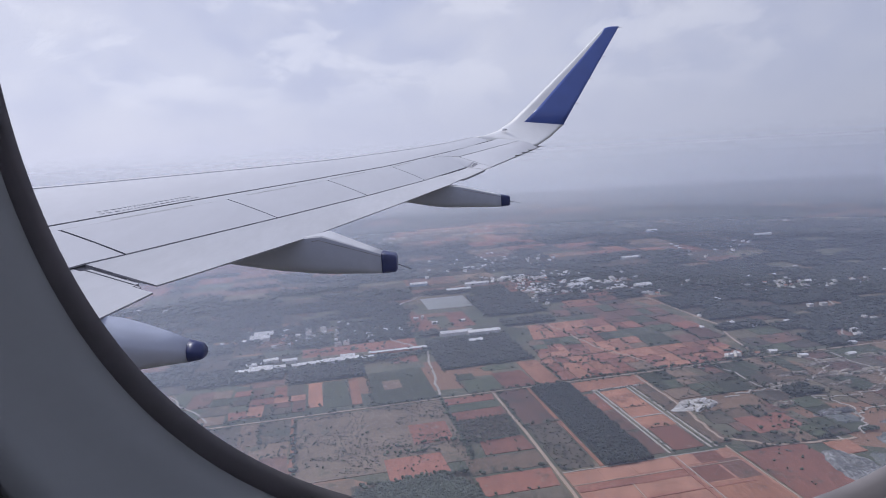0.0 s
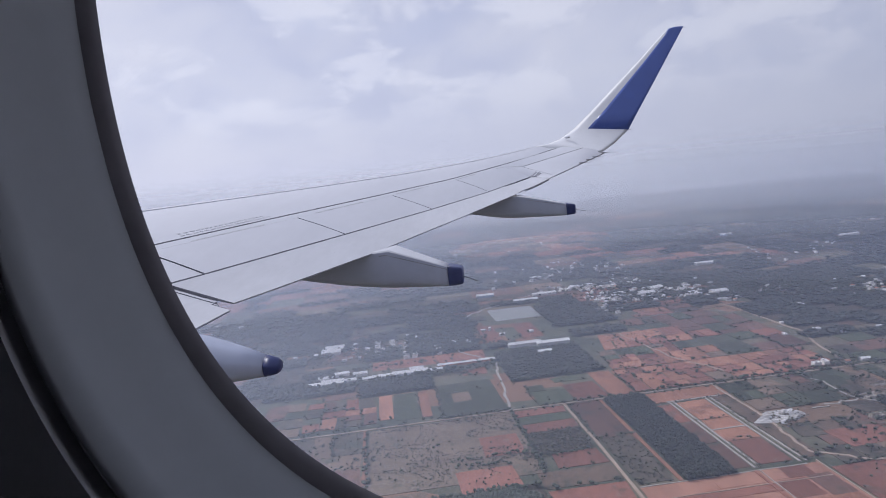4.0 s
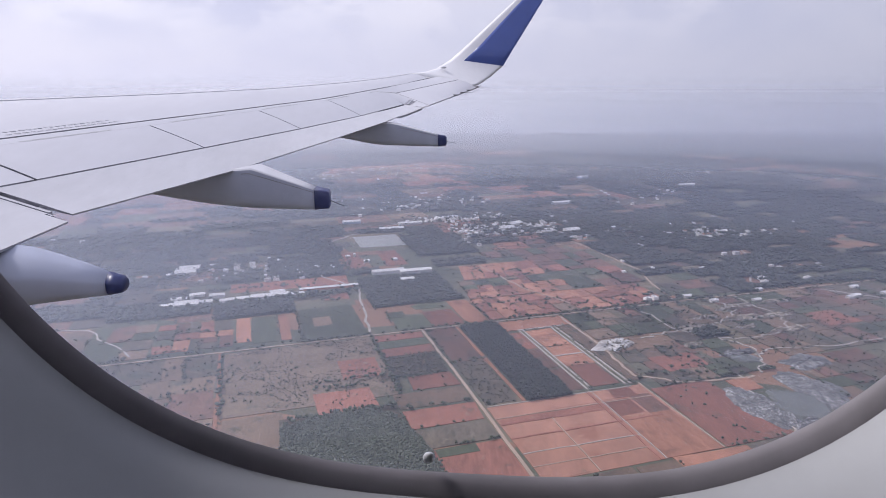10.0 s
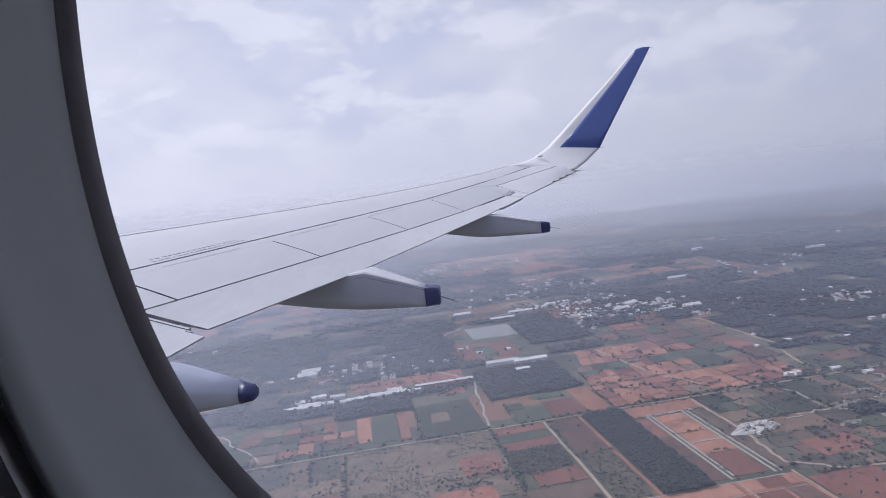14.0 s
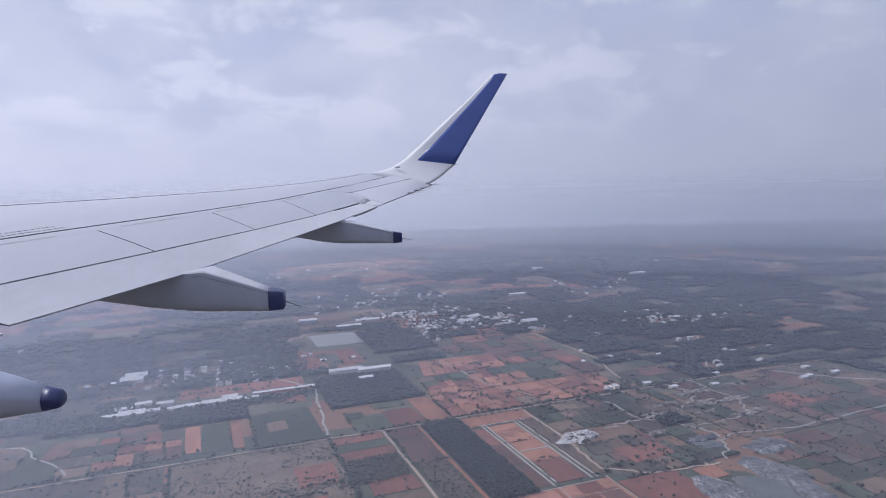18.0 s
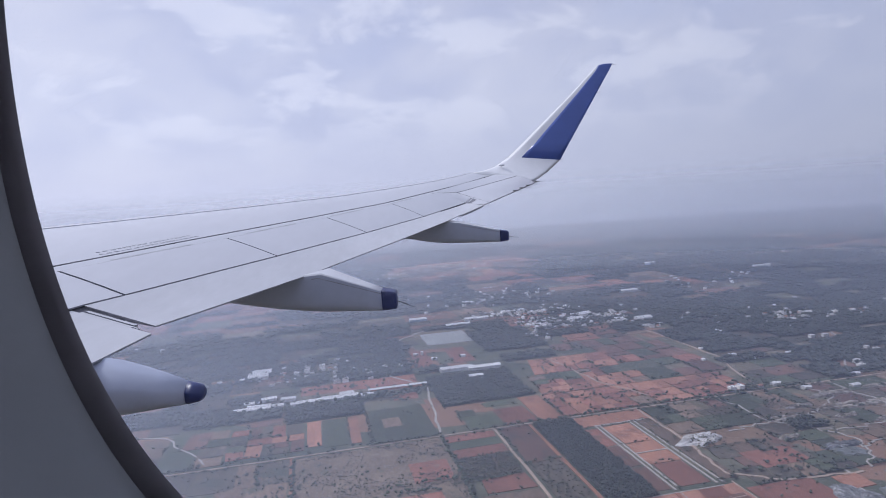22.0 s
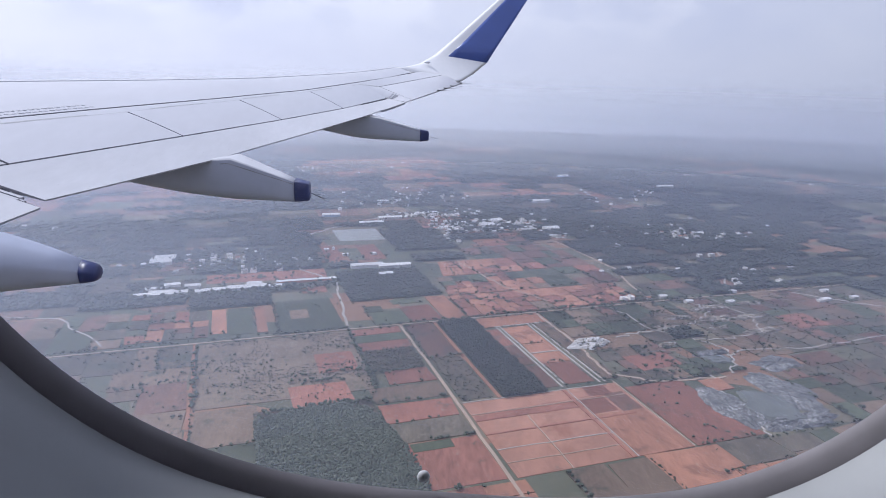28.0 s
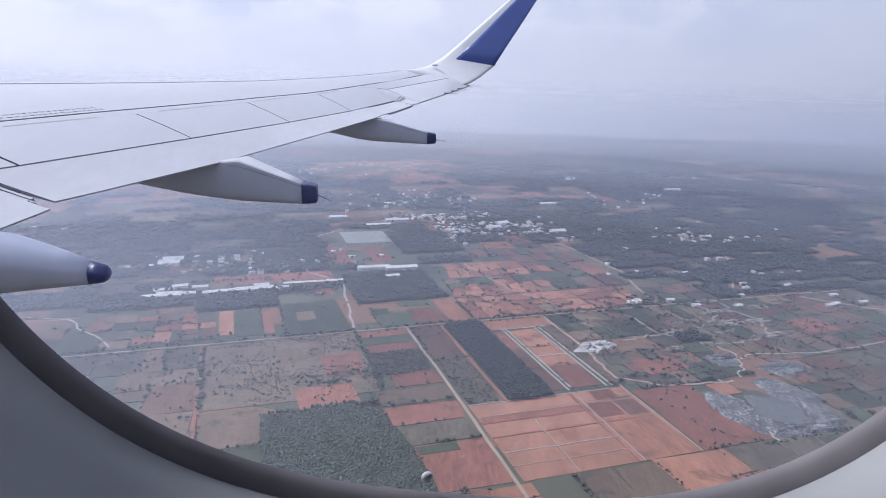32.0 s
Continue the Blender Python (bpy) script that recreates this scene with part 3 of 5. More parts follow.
def build_wing():
    wing = tagged(new("aircraft_wing"), "white swept airliner wing with grey gaps, upturned navy tip", "aircraft wing", "", "thing")
    ys = [-0.6, 0.4, 1.5, 2.6, 3.4, 4.0, 4.28, 4.32] + [4.32 + (15.4 - 4.32) * k / 26 for k in range(1, 27)]
    rings = []
    for y in ys:
        c, tl = crest_s(y), tail_s(y)
        tot = c + nose(y)
        up = [tl * 0.6 * (1 - k / 3) for k in range(3)] + [c * k / 12 for k in range(12)] + [c + nose(y) * math.sin(math.pi / 2 * k / 8) for k in range(9)]
        top = [upper(y, s, -0.022 if s < c * 0.98 else -0.012) for s in up]
        le = top[-1]
        chord = tot - tl * 0.6
        low = []
        for k in range(1, 10):
            t = k / 10
            x = le.x + chord * t
            base = le.z + (top[0].z - 0.03 - le.z) * t
            low.append(Vector((x, y, base - 0.30 * chord * 0.2 * math.sin(math.pi * t ** 0.7))))
        tail_low = top[0] - Vector((0.0, 0, 0.035))
        rings.append(top + low + [tail_low])
    v, f = loft(rings)
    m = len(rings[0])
    # Box top under the panels is dark: the gaps' shade put into colour.
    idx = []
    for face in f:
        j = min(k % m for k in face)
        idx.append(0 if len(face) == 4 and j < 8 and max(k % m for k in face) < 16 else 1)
    piece("wing_box", v, f, [HOLLOW_DARK, WING_WHITE], wing, smooth=True, index=idx)
    # skins ahead of the spoilers
    plate("main_skin", band(-0.5, 15.38, lambda y: hinge(y) + 0.012, lambda y: crest_s(y) + 0.30 * nose(y)), WING_WHITE, wing, thick=0.014, nu=44, nv=12)
    plate("leading_edge_slat", band(0.9, 15.30, lambda y: crest_s(y) * 0.95, lambda y: crest_s(y) + nose(y)), BARE, wing, h=0.007, thick=0.012, edge=BARE, nu=44, nv=8, label="pale bare-metal leading edge slat")
    plate("hinge_fillet", band(4.3, 12.9, lambda y: brow(y) + 0.004, lambda y: hinge(y) - 0.012), WING_WHITE, wing, thick=0.010, nu=26, nv=3, edge=STREAK)
    sheet("tip_skin", upper(12.87, hinge(12.87) - 0.012), Vector((0.0695, 1, 0.0215)) * 15.62, upper(12.9, 0.322, 0.002), Vector((0.0990, 1, 0.0170)) * 15.68, WING_WHITE, wing, 0.014)
    top_s = hinge(4.7) - 0.014
    plate("inner_shroud", lambda u, v: (-0.5 + (4.746 + 0.12 * top_s * v + 0.5) * u, top_s * v), WING_WHITE, wing, h=0.001, thick=0.012, nu=16, nv=6)
    # spoilers, one behind the other towards the tip
    edges = [4.76, 6.60, 8.51, 10.42, 12.40]
    for a, b in zip(edges, edges[1:]):
        plate("spoiler", band(a + 0.010, b - 0.010, lambda y: 0.0, brow, 0.12), WING_WHITE, wing, h=0.001, thick=0.011, nu=12, nv=6)
    # dark sheet drawn as a recess's shade, with an actuator, at the flap's outer end
    fl, rl, fr, rr = upper(12.9, 0.306, 0.004), upper(12.51, -0.45, 0.0), Vector((0.0995, 1, 0.0165)) * 15.68, Vector((0.1292, 1, 0.006)) * 15.72
    sink = Vector((0, 0, -0.004))
    knee, mid = upper(12.415, 0.0), fl.lerp(rl, 0.42) + sink
    sheet("recess_cover", upper(12.47, 0.47), fl + sink, knee, mid, WING_WHITE, wing, 0.012, edge=STREAK)
    back = upper(12.20, -0.425)
    sheet("aileron_shroud", knee + sink * 2, mid, back, rl + sink, WING_WHITE, wing, 0.012, edge=STREAK)
    pocket = [knee.lerp(mid, u).lerp(back.lerp(rl, u), v) + Vector((0, 0, 0.003)) for u, v in ((0.02, 0.06), (0.86, 0.03), (0.10, 0.30), (0.80, 0.36))]
    sheet("actuator_recess", *pocket, SEAM, wing, 0.004)
    rod("aileron_actuator", pocket[0].lerp(pocket[2], 0.6), pocket[1].lerp(pocket[3], 0.4), 0.012, BARE, wing, taper=0.9)
    # moving surfaces
    plate("outer_flap", band(4.425, 11.10, tail_s, lambda y: -0.008), FLAP_WHITE, wing, h=-0.005, thick=0.05, nu=30, nv=6, taper=0.2, edge=SEAM, label="white outer flap, streaked with faint grime")
    plate("flap_end", lambda u, v: (11.115 + (1.07 + 0.19 * v) * u, -0.375 - 0.05 * u + (0.355 + 0.03 * u * u) * v), FLAP_WHITE, wing, h=-0.008, thick=0.035, nu=6, nv=4)
    plate("inner_flap", band(0.35, 4.305, lambda y: -0.57 - 0.012 * (4.3 - y), lambda y: -0.03), FLAP_WHITE, wing, h=-0.006, thick=0.06, nu=14, nv=6, taper=0.2, edge=SEAM)
    sheet("aileron", fl, fr, rl, rr, WING_WHITE, wing, 0.02, bulge=0.02)
    rod("hinge_seam", upper(15.25, hinge(15.25), 0.002), Vector((0.0695, 1, 0.0215)) * 15.62, 0.006, SEAM, wing, taper=0.8)
    for k in (0.46, 0.60, 0.74, 0.95):
        p = rl.lerp(rr, k) + Vector((-0.03, 0, 0.012))
        rod("static_wick", p, p + Vector((0.10, 0.02, 0.0)), 0.016, WICK, wing, taper=0.5)
        rod("static_wick", p + Vector((0.10, 0.02, 0.0)), p + Vector((0.30, 0.05, 0.0)), 0.006, WICK, wing, taper=0.5)
    # ribbed seals in the gap between the flaps, beside the kink
    for y0, y1, h, end, mat in ((4.312, 4.340, -0.012, -0.42, FLAP_WHITE), (4.344, 4.362, -0.022, -0.44, STENCIL), (4.365, 4.392, -0.016, -0.40, FLAP_WHITE), (4.395, 4.418, -0.026, -0.38, STREAK)):
        plate("flap_gap_rib", band(y0, y1, lambda y: end, lambda y: -0.07), mat, wing, h=h, thick=0.03, nu=1, nv=6)
    # Dark floor stands in for the depth of shade between the flaps.
    plate("flap_gap_floor", band(4.30, 4.43, lambda y: -0.43, lambda y: -0.05), HOLLOW_DARK, wing, h=-0.07, thick=0.02, nu=1, nv=6)
    # grime trailing from the gaps
    for y0, w in ((5.05, 0.22), (7.35, 0.10)):
        plate("grime_streak", band(y0, y0 + w, lambda y: -0.20, lambda y: -0.06), STREAK, wing, h=-0.0095, thick=0.002, nu=3, nv=3)
    for k in range(5):
        y0 = 5.3 + 1.7 * k
        plate("grime_streak", band(y0, y0 + 0.9, lambda y: brow(y) + 0.010, lambda y: brow(y) + 0.026), STREAK, wing, h=0.001, thick=0.0025, nu=5, nv=2)
    # two rows of stencilled warnings, too small to read
    rows = random.Random(5)
    for row in range(2):
        y = 5.36 + 0.03 * row
        while y < 6.47:
            w = rows.uniform(0.022, 0.050)
            s = 0.048 + 0.052 * row
            plate("stencil_bar", band(y, y + w, lambda q: hinge(q) + s, lambda q: hinge(q) + s + 0.017), STENCIL, wing, h=0.0025, thick=0.002, nu=1, nv=1, edge=STENCIL)
            y += w + rows.uniform(0.020, 0.034)
    # small drain mark on the flap
    plate("drain_mark", band(7.95, 8.05, lambda y: -0.22, lambda y: -0.18), SEAM, wing, h=-0.0085, thick=0.003, nu=1, nv=1)

    # upturned tip: level sections (direction of the leading and the trailing edge, distance outboard)
    secs = [((0.020, 0.0250, 15.38), (0.1170, 0.0045, 15.40)), ((0.0450, 0.0275, 15.62), (0.1300, 0.0095, 15.72)), ((0.0640, 0.0330, 15.90), (0.1450, 0.0190, 16.10)),
            ((0.0860, 0.0462, 16.40), (0.1661, 0.0366, 16.45)), ((0.1105, 0.0670, 16.62), (0.1815, 0.0620, 16.62)), ((0.1360, 0.0900, 16.80), (0.1991, 0.0900, 16.80)),
            ((0.1865, 0.1350, 17.10), (0.2269, 0.1350, 17.10)), ((0.2210, 0.1680, 17.34), (0.2474, 0.1680, 17.34)), ((0.2272, 0.1736, 17.37), (0.2505, 0.1734, 17.37)), ((0.2312, 0.1762, 17.39), (0.2520, 0.1756, 17.39)), ((0.2395, 0.1777, 17.40), (0.2531, 0.1772, 17.40))]
    le = [Vector((a * y, y, b * y)) for (a, b, y), _ in secs]
    te = [Vector((a * y, y, b * y)) for _, (a, b, y) in secs]
    rings, face_in = [], []
    for k, (p, q) in enumerate(zip(le, te)):
        ax = (q - p)
        t = k / (len(secs) - 1)
        up = Vector((0, -1, 0.25)).lerp(Vector((0, -0.12, 1)), max(0, 1 - k / 3.0)).normalized()
        th = (0.09 * (1 - t) + 0.035)
        r1, r2 = [], []
        for j in range(13):
            u = j / 12
            prof = 2.6 * (math.sqrt(u) * 0.50 - 0.38 * u - 0.12 * u * u)
            r1.append(p + ax * u + up * th * max(prof, 0) * 0.75)
            r2.append(p + ax * u - up * th * max(prof, 0) * 0.9)
        face_in.append(r1)
        rings.append(r1 + r2[-2:0:-1])
    tip = piece("winglet", *loft(rings), WINGLET_LIT, wing, "white winglet with a navy panel", smooth=True)
    # navy panel, on the inner face, from behind the white leading edge to the trailing edge
    frac = {3: 0.25, 4: 0.27, 5: 0.27, 6: 0.25, 7: 0.22, 8: 0.10, 9: 0.0, 10: 0.0}
    vs, fs = [], []
    n = 9
    for k in range(3, 11):
        p, q = le[k], te[k]
        up = Vector((0, -1, 0.25)).normalized()
        for j in range(n):
            u = frac[k] + (1 - frac[k]) * j / (n - 1)
            g = u * 12
            a = min(int(g), 11)
            vs.append(face_in[k][a].lerp(face_in[k][a + 1], g - a) + up * 0.004)
    for i in range(7):
        for j in range(n - 1):
            a = i * n + j
            fs.append((a, a + 1, a + n + 1, a + n))
    navy = piece("navy_panel", vs, fs, NAVY, tip, "deep navy painted panel", smooth=True)
    sol = navy.modifiers.new("sheet", "SOLIDIFY")
    sol.thickness, sol.offset = 0.0025, -1
    # static wicks: trailing edge of the winglet, the aileron
    for k, u in ((3, 0.0), (4, 0.2), (5, 0.3), (6, 0.0), (7, 0.0), (9, 0.0)):
        p = te[k].lerp(te[min(k + 1, 10)], u)
        rod("static_wick", p, p + Vector((0.10, 0.0, -0.004)), 0.0035, WICK, wing, taper=0.6)
    # small lamp glass at the winglet's root
    bm = bmesh.new()
    bmesh.ops.create_uvsphere(bm, u_segments=12, v_segments=8, radius=0.04)
    for v in bm.verts:
        v.co.x *= 1.9
        v.co.z *= 0.7
    bmesh.ops.translate(bm, verts=bm.verts, vec=le[2] + Vector((0.17, -0.06, 0.02)))
    part("tip_lamp", bm, BARE, wing, "clear wingtip lamp glass", smooth=True)
    return wing


build_wing()


def build_fairings():
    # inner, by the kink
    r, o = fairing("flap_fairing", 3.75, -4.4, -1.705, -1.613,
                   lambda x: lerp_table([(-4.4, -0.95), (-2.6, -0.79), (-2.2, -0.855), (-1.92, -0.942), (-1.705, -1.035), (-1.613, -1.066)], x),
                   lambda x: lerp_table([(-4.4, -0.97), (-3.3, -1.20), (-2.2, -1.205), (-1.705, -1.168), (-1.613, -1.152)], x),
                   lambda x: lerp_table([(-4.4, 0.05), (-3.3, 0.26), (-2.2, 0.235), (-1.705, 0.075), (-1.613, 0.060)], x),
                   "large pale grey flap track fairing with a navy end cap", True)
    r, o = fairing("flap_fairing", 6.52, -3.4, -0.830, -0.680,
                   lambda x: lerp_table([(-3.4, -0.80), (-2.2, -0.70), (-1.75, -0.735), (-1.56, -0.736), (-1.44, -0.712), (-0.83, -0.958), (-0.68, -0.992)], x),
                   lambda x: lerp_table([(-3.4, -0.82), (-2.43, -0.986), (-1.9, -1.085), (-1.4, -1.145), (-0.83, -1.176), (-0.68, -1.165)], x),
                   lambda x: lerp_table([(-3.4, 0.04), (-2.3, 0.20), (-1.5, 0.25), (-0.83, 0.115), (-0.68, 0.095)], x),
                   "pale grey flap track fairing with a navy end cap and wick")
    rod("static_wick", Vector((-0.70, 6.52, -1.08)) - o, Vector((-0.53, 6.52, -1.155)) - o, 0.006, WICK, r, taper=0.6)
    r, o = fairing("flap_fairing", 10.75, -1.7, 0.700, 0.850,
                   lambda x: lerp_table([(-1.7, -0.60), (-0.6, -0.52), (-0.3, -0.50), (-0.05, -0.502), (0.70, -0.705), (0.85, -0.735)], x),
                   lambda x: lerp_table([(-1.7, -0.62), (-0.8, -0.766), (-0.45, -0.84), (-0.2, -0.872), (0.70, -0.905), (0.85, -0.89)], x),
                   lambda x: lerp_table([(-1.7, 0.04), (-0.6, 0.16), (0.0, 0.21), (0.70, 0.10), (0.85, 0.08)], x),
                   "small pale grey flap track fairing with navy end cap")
    rod("static_wick", Vector((0.83, 10.75, -0.82)) - o, Vector((1.02, 10.75, -0.86)) - o, 0.006, WICK, r, taper=0.6)


build_fairings()

# ---------------------------------------------------------------- cabin window and walls
WX, WZ, WD, LEAN, TILT = 0.0317, 0.1172, 0.1360, 0.1037, radians(-6)
WA, WB, WN = 0.1249, 0.1961, 2.748


def oval(scale, depth, n=320, grow=0.0):
    """The window's outline at a scale, that far in from the pane."""
    out = []
    for k in range(n):
        a = 2 * math.pi * k / n
        ca, sa = math.cos(a), math.sin(a)
        r = (abs(ca / WA) ** WN + abs(sa / WB) ** WN) ** (-1 / WN) * scale + grow
        u, w = r * ca, r * sa
        dx, dz = u * math.cos(TILT) - w * math.sin(TILT), u * math.sin(TILT) + w * math.cos(TILT)
        out.append(Vector((WX + dx, WD - depth + LEAN * dz, WZ + dz)))
    return out


TUBE_R, TUBE_Y, TUBE_Z = 1.98, -1.786, 0.32


def rect_ring(hx, hz, inset, n=320):
    """A rectangle about the window, bent to the fuselage's curve."""
    out = []
    for k in range(n):
        a = 2 * math.pi * k / n
        ca, sa = math.cos(a), math.sin(a)
        r = 1 / max(abs(ca) / hx, abs(sa) / hz)
        z = WZ + r * sa
        out.append(Vector((WX + r * ca, TUBE_Y + math.sqrt((TUBE_R - inset) ** 2 - (z - TUBE_Z) ** 2), z)))
    return out


def tube_between(name, rings, mat, parent, label="", smooth=True, closed=True, crisp=()):
    n = len(rings[0])
    verts = [v for r in rings for v in r]
    faces = []
    m = len(rings)
    for i in range(m if closed else m - 1):
        i2 = (i + 1) % m
        for j in range(n):
            k = (j + 1) % n
            faces.append((i * n + j, i * n + k, i2 * n + k, i2 * n + j))
    ob = piece(name, verts, faces, mat, parent, label, smooth)
    for e in ob.data.edges:
        a, b = e.vertices
        e.use_edge_sharp = a // n == b // n and a // n in crisp
    return ob


def build_window():
    win = tagged(new("window_1"), "rounded cabin window with a dull rubber seal and grey surround", "window", "", "structure")
    tube_between("rubber_seal", [oval(1.0, 0.0), oval(1.0, -0.006, grow=0.012), oval(1.0, -0.002, grow=0.013), oval(1.0, 0.0030, grow=0.0046), oval(1.0, 0.0029, grow=0.0041), oval(1.0, 0.0026, grow=0.0034), oval(1.0, 0.0021, grow=0.0024), oval(1.0, 0.0015, grow=0.0014), oval(1.0, 0.0008, grow=0.0005)], RUBBER, win, "dull grey-brown rubber window seal", crisp=(0, 1, 2, 3))
    pane = piece("pane", oval(1.03, -0.001), [tuple(range(320))], GLASS, win, "clear acrylic pane")
    pane.visible_shadow = False
    tube_between("surround", [oval(1.0, d, grow=g) for g, d in ((0.0036, 0.0024), (0.0041, 0.0034), (0.0050, 0.0062), (0.0068, 0.0106), (0.0095, 0.0160), (0.0118, 0.0230), (0.0138, 0.0285), (0.0150, 0.0292), (0.0165, 0.0280), (0.0170, 0.0), (0.0080, -0.001))], LINING, win, "smooth grey plastic window surround", crisp=(0, 8, 9, 10))
    bm = bmesh.new()
    bmesh.ops.create_uvsphere(bm, u_segments=16, v_segments=10, radius=0.0012)
    u, w = -0.009, -0.193
    dx, dz = u * math.cos(TILT) - w * math.sin(TILT), u * math.sin(TILT) + w * math.cos(TILT)
    for v in bm.verts:
        v.co.y *= 0.7
    bmesh.ops.translate(bm, verts=bm.verts, vec=(WX + dx, WD + LEAN * dz - 0.0004, WZ + dz))
    part("breather_bead", bm, BEAD, win, "tiny bright breather bead", smooth=True)
    # wall with the opening through it: cabin face and outer skin
    wall = tube_between("wall_outboard", [oval(1.0, 0.022, grow=0.0172), oval(1.0, 0.031, grow=0.0182), rect_ring(0.5, 0.42, 0.088), rect_ring(1.2, 0.66, 0.088), rect_ring(1.97, 0.90, 0.088), rect_ring(1.97, 0.90, 0.0), rect_ring(1.2, 0.66, 0.0), rect_ring(0.5, 0.42, 0.0), oval(1.75, -0.055), oval(1.0, 0.0, grow=0.018)], [PANEL, SKIN], None, crisp=(0, 1, 4, 5, 8, 9))
    idx = [1 if 4 * 320 <= i < 8 * 320 else 0 for i in range(len(wall.data.polygons))]
    wall.data.polygons.foreach_set("material_index", idx)
    tagged(wall, "grey cabin side wall around the window", "wall", "", "structure")

    def slab(name, lo, hi, mat, label, cat):
        bm = bmesh.new()
        bmesh.ops.create_cube(bm, size=1)
        for v in bm.verts:
            v.co = Vector([lo[i] + (hi[i] - lo[i]) * (v.co[i] + 0.5) for i in range(3)])
        ob = part(name, bm, mat, None)
        tagged(ob, label, cat, "", "structure")
    slab("floor", (-1.90, -3.10, -1.20), (1.95, -0.48, -1.12), CARPET, "dark cabin floor", "floor")
    slab("ceiling", (-1.90, -2.9, 1.52), (1.95, -0.68, 1.58), PANEL, "grey cabin ceiling", "ceiling")
    slab("wall_inboard_foot", (-1.90, -3.46, -0.60), (1.95, -3.40, -0.06), PANEL, "pale far cabin wall below the windows", "wall")
    slab("wall_inboard_head", (-1.90, -3.46, 0.36), (1.95, -3.40, 1.24), PANEL, "pale far cabin wall above the windows", "wall")
    for k in range(8):
        x = -1.90 + 0.51 * k
        slab("wall_inboard_pier", (x, -3.455, -0.06), (x + 0.25, -3.405, 0.36), PANEL, "pale wall between far cabin windows", "wall")
    for name, x, label in (("wall_forward", -1.96, "grey forward cabin wall"), ("wall_aft", 1.96, "grey aft cabin wall")):
        rings = [[Vector((x + d, TUBE_Y + 1.90 * math.cos(2 * math.pi * k / 48), TUBE_Z + 1.90 * math.sin(2 * math.pi * k / 48))) for k in range(48)] for d in (0, 0.06)]
        tagged(piece(name, *loft(rings), PANEL), label, "wall", "", "structure")


build_window()


def build_fuselage():
    # tube of the fuselage fore and aft of the window bay, roof and belly between
    fus = tagged(new("fuselage"), "white airliner fuselage outside the cabin", "fuselage", "", "structure")
    R, CY, CZ = TUBE_R, TUBE_Y, TUBE_Z

    def arc(x, a0, a1, r, n=36):
        return [Vector((x, CY + r * math.cos(a0 + (a1 - a0) * k / n), CZ + r * math.sin(a0 + (a1 - a0) * k / n))) for k in range(n + 1)]

    def shell(name, x0, x1, a0, a1):
        a0, a1 = radians(a0), radians(a1)
        rings = []
        for x in (x0, x1):
            o, i = arc(x, a0, a1, R), arc(x, a0, a1, R - 0.06)
            rings.append(o + i[::-1])
        piece(name, *loft(rings), SKIN, fus, smooth=True)
    shell("tube_forward", -14.0, -1.94, -180, 179.9)
    shell("tube_aft", 2.00, 14.0, -180, 179.9)
    shell("roof_shell", -1.94, 2.00, 20.6, 174)
    shell("belly_shell", -1.94, 2.00, -164, -33.6)


build_fuselage()

# ---------------------------------------------------------------- the land below
GZ = -330.0
CU, SU = math.cos(radians(13)), math.sin(radians(13))


def land(u, v, h=0.0):
    """From the fields' own grid, turned 13 degrees, to the world."""
    return Vector((CU * u - SU * v, SU * u + CU * v, GZ + h))


def build_ground():
    n, verts, faces = 72, [Vector((0, 0, GZ))], []
    radii = [300, 600, 1000, 1600, 2400, 3400, 4600, 6000]
    for r in radii:
        for k in range(n):
            a = 2 * math.pi * k / n
            verts.append(Vector((r * math.cos(a), r * math.sin(a), GZ)))
    for k in range(n):
        faces.append((0, 1 + k, 1 + (k + 1) % n))
    for i in range(len(radii) - 1):
        for k in range(n):
            a, b = 1 + i * n + k, 1 + i * n + (k + 1) % n
            faces.append((a, a + n, b + n, b))
    g = piece("ground", verts, faces, ground_material())
    return tagged(g, "hazy patchwork of red soil plots, scrub and woods", "ground", "", "structure")


GROUND = build_ground()
rf = random.Random(77)
taken = []          # rectangles of the grid already laid out


def patch_verts(u0, u1, v0, v1, h, skew=0.0):
    k = 0.05 * min(u1 - u0, v1 - v0, 60)
    h += rf.uniform(-0.15, 0.15)
    pts = [(u + rf.uniform(-k, k), v + rf.uniform(-k, k)) for u, v in ((u0, v0), (u1, v0), (u1 + skew, v1), (u0 + skew, v1))]
    top = [land(u, v, h) for u, v in pts]
    low = [land(u, v, 0) for u, v in pts]
    return top + low, [(0, 1, 2, 3), (0, 4, 5, 1), (1, 5, 6, 2), (2, 6, 7, 3), (3, 7, 4, 0)]


def field(mat, u0, u1, v0, v1, h=0.5, skew=0.0, label="", keep=True):
    v, f = patch_verts(u0, u1, v0, v1, h, skew)
    if keep:
        taken.append((u0 - 2, u1 + 2, v0 - 2, v1 + 2))
    return piece("field", v, f, mat, GROUND, label)


def strip(name, pts, width, mat, label, h=0.8):
    """A road: a slab along a line of grid points."""
    vs, fs = [], []
    P = [land(u, v) for u, v in pts]
    for i, p in enumerate(P):
        d = (P[min(i + 1, len(P) - 1)] - P[max(i - 1, 0)]).normalized()
        side = Vector((-d.y, d.x, 0)) * width / 2
        for q, z in ((p + side, h), (p - side, h), (p - side, 0), (p + side, 0)):
            vs.append(Vector((q.x, q.y, GZ + z)))
    for i in range(len(P) - 1):
        a, b = 4 * i, 4 * i + 4
        fs += [(a, a + 1, b + 1, b), (a + 1, a + 2, b + 2, b + 1), (a + 3, a, b, b + 3)]
    ob = piece(name, vs, fs, mat)
    return tagged(ob, label, "road", "", "structure")


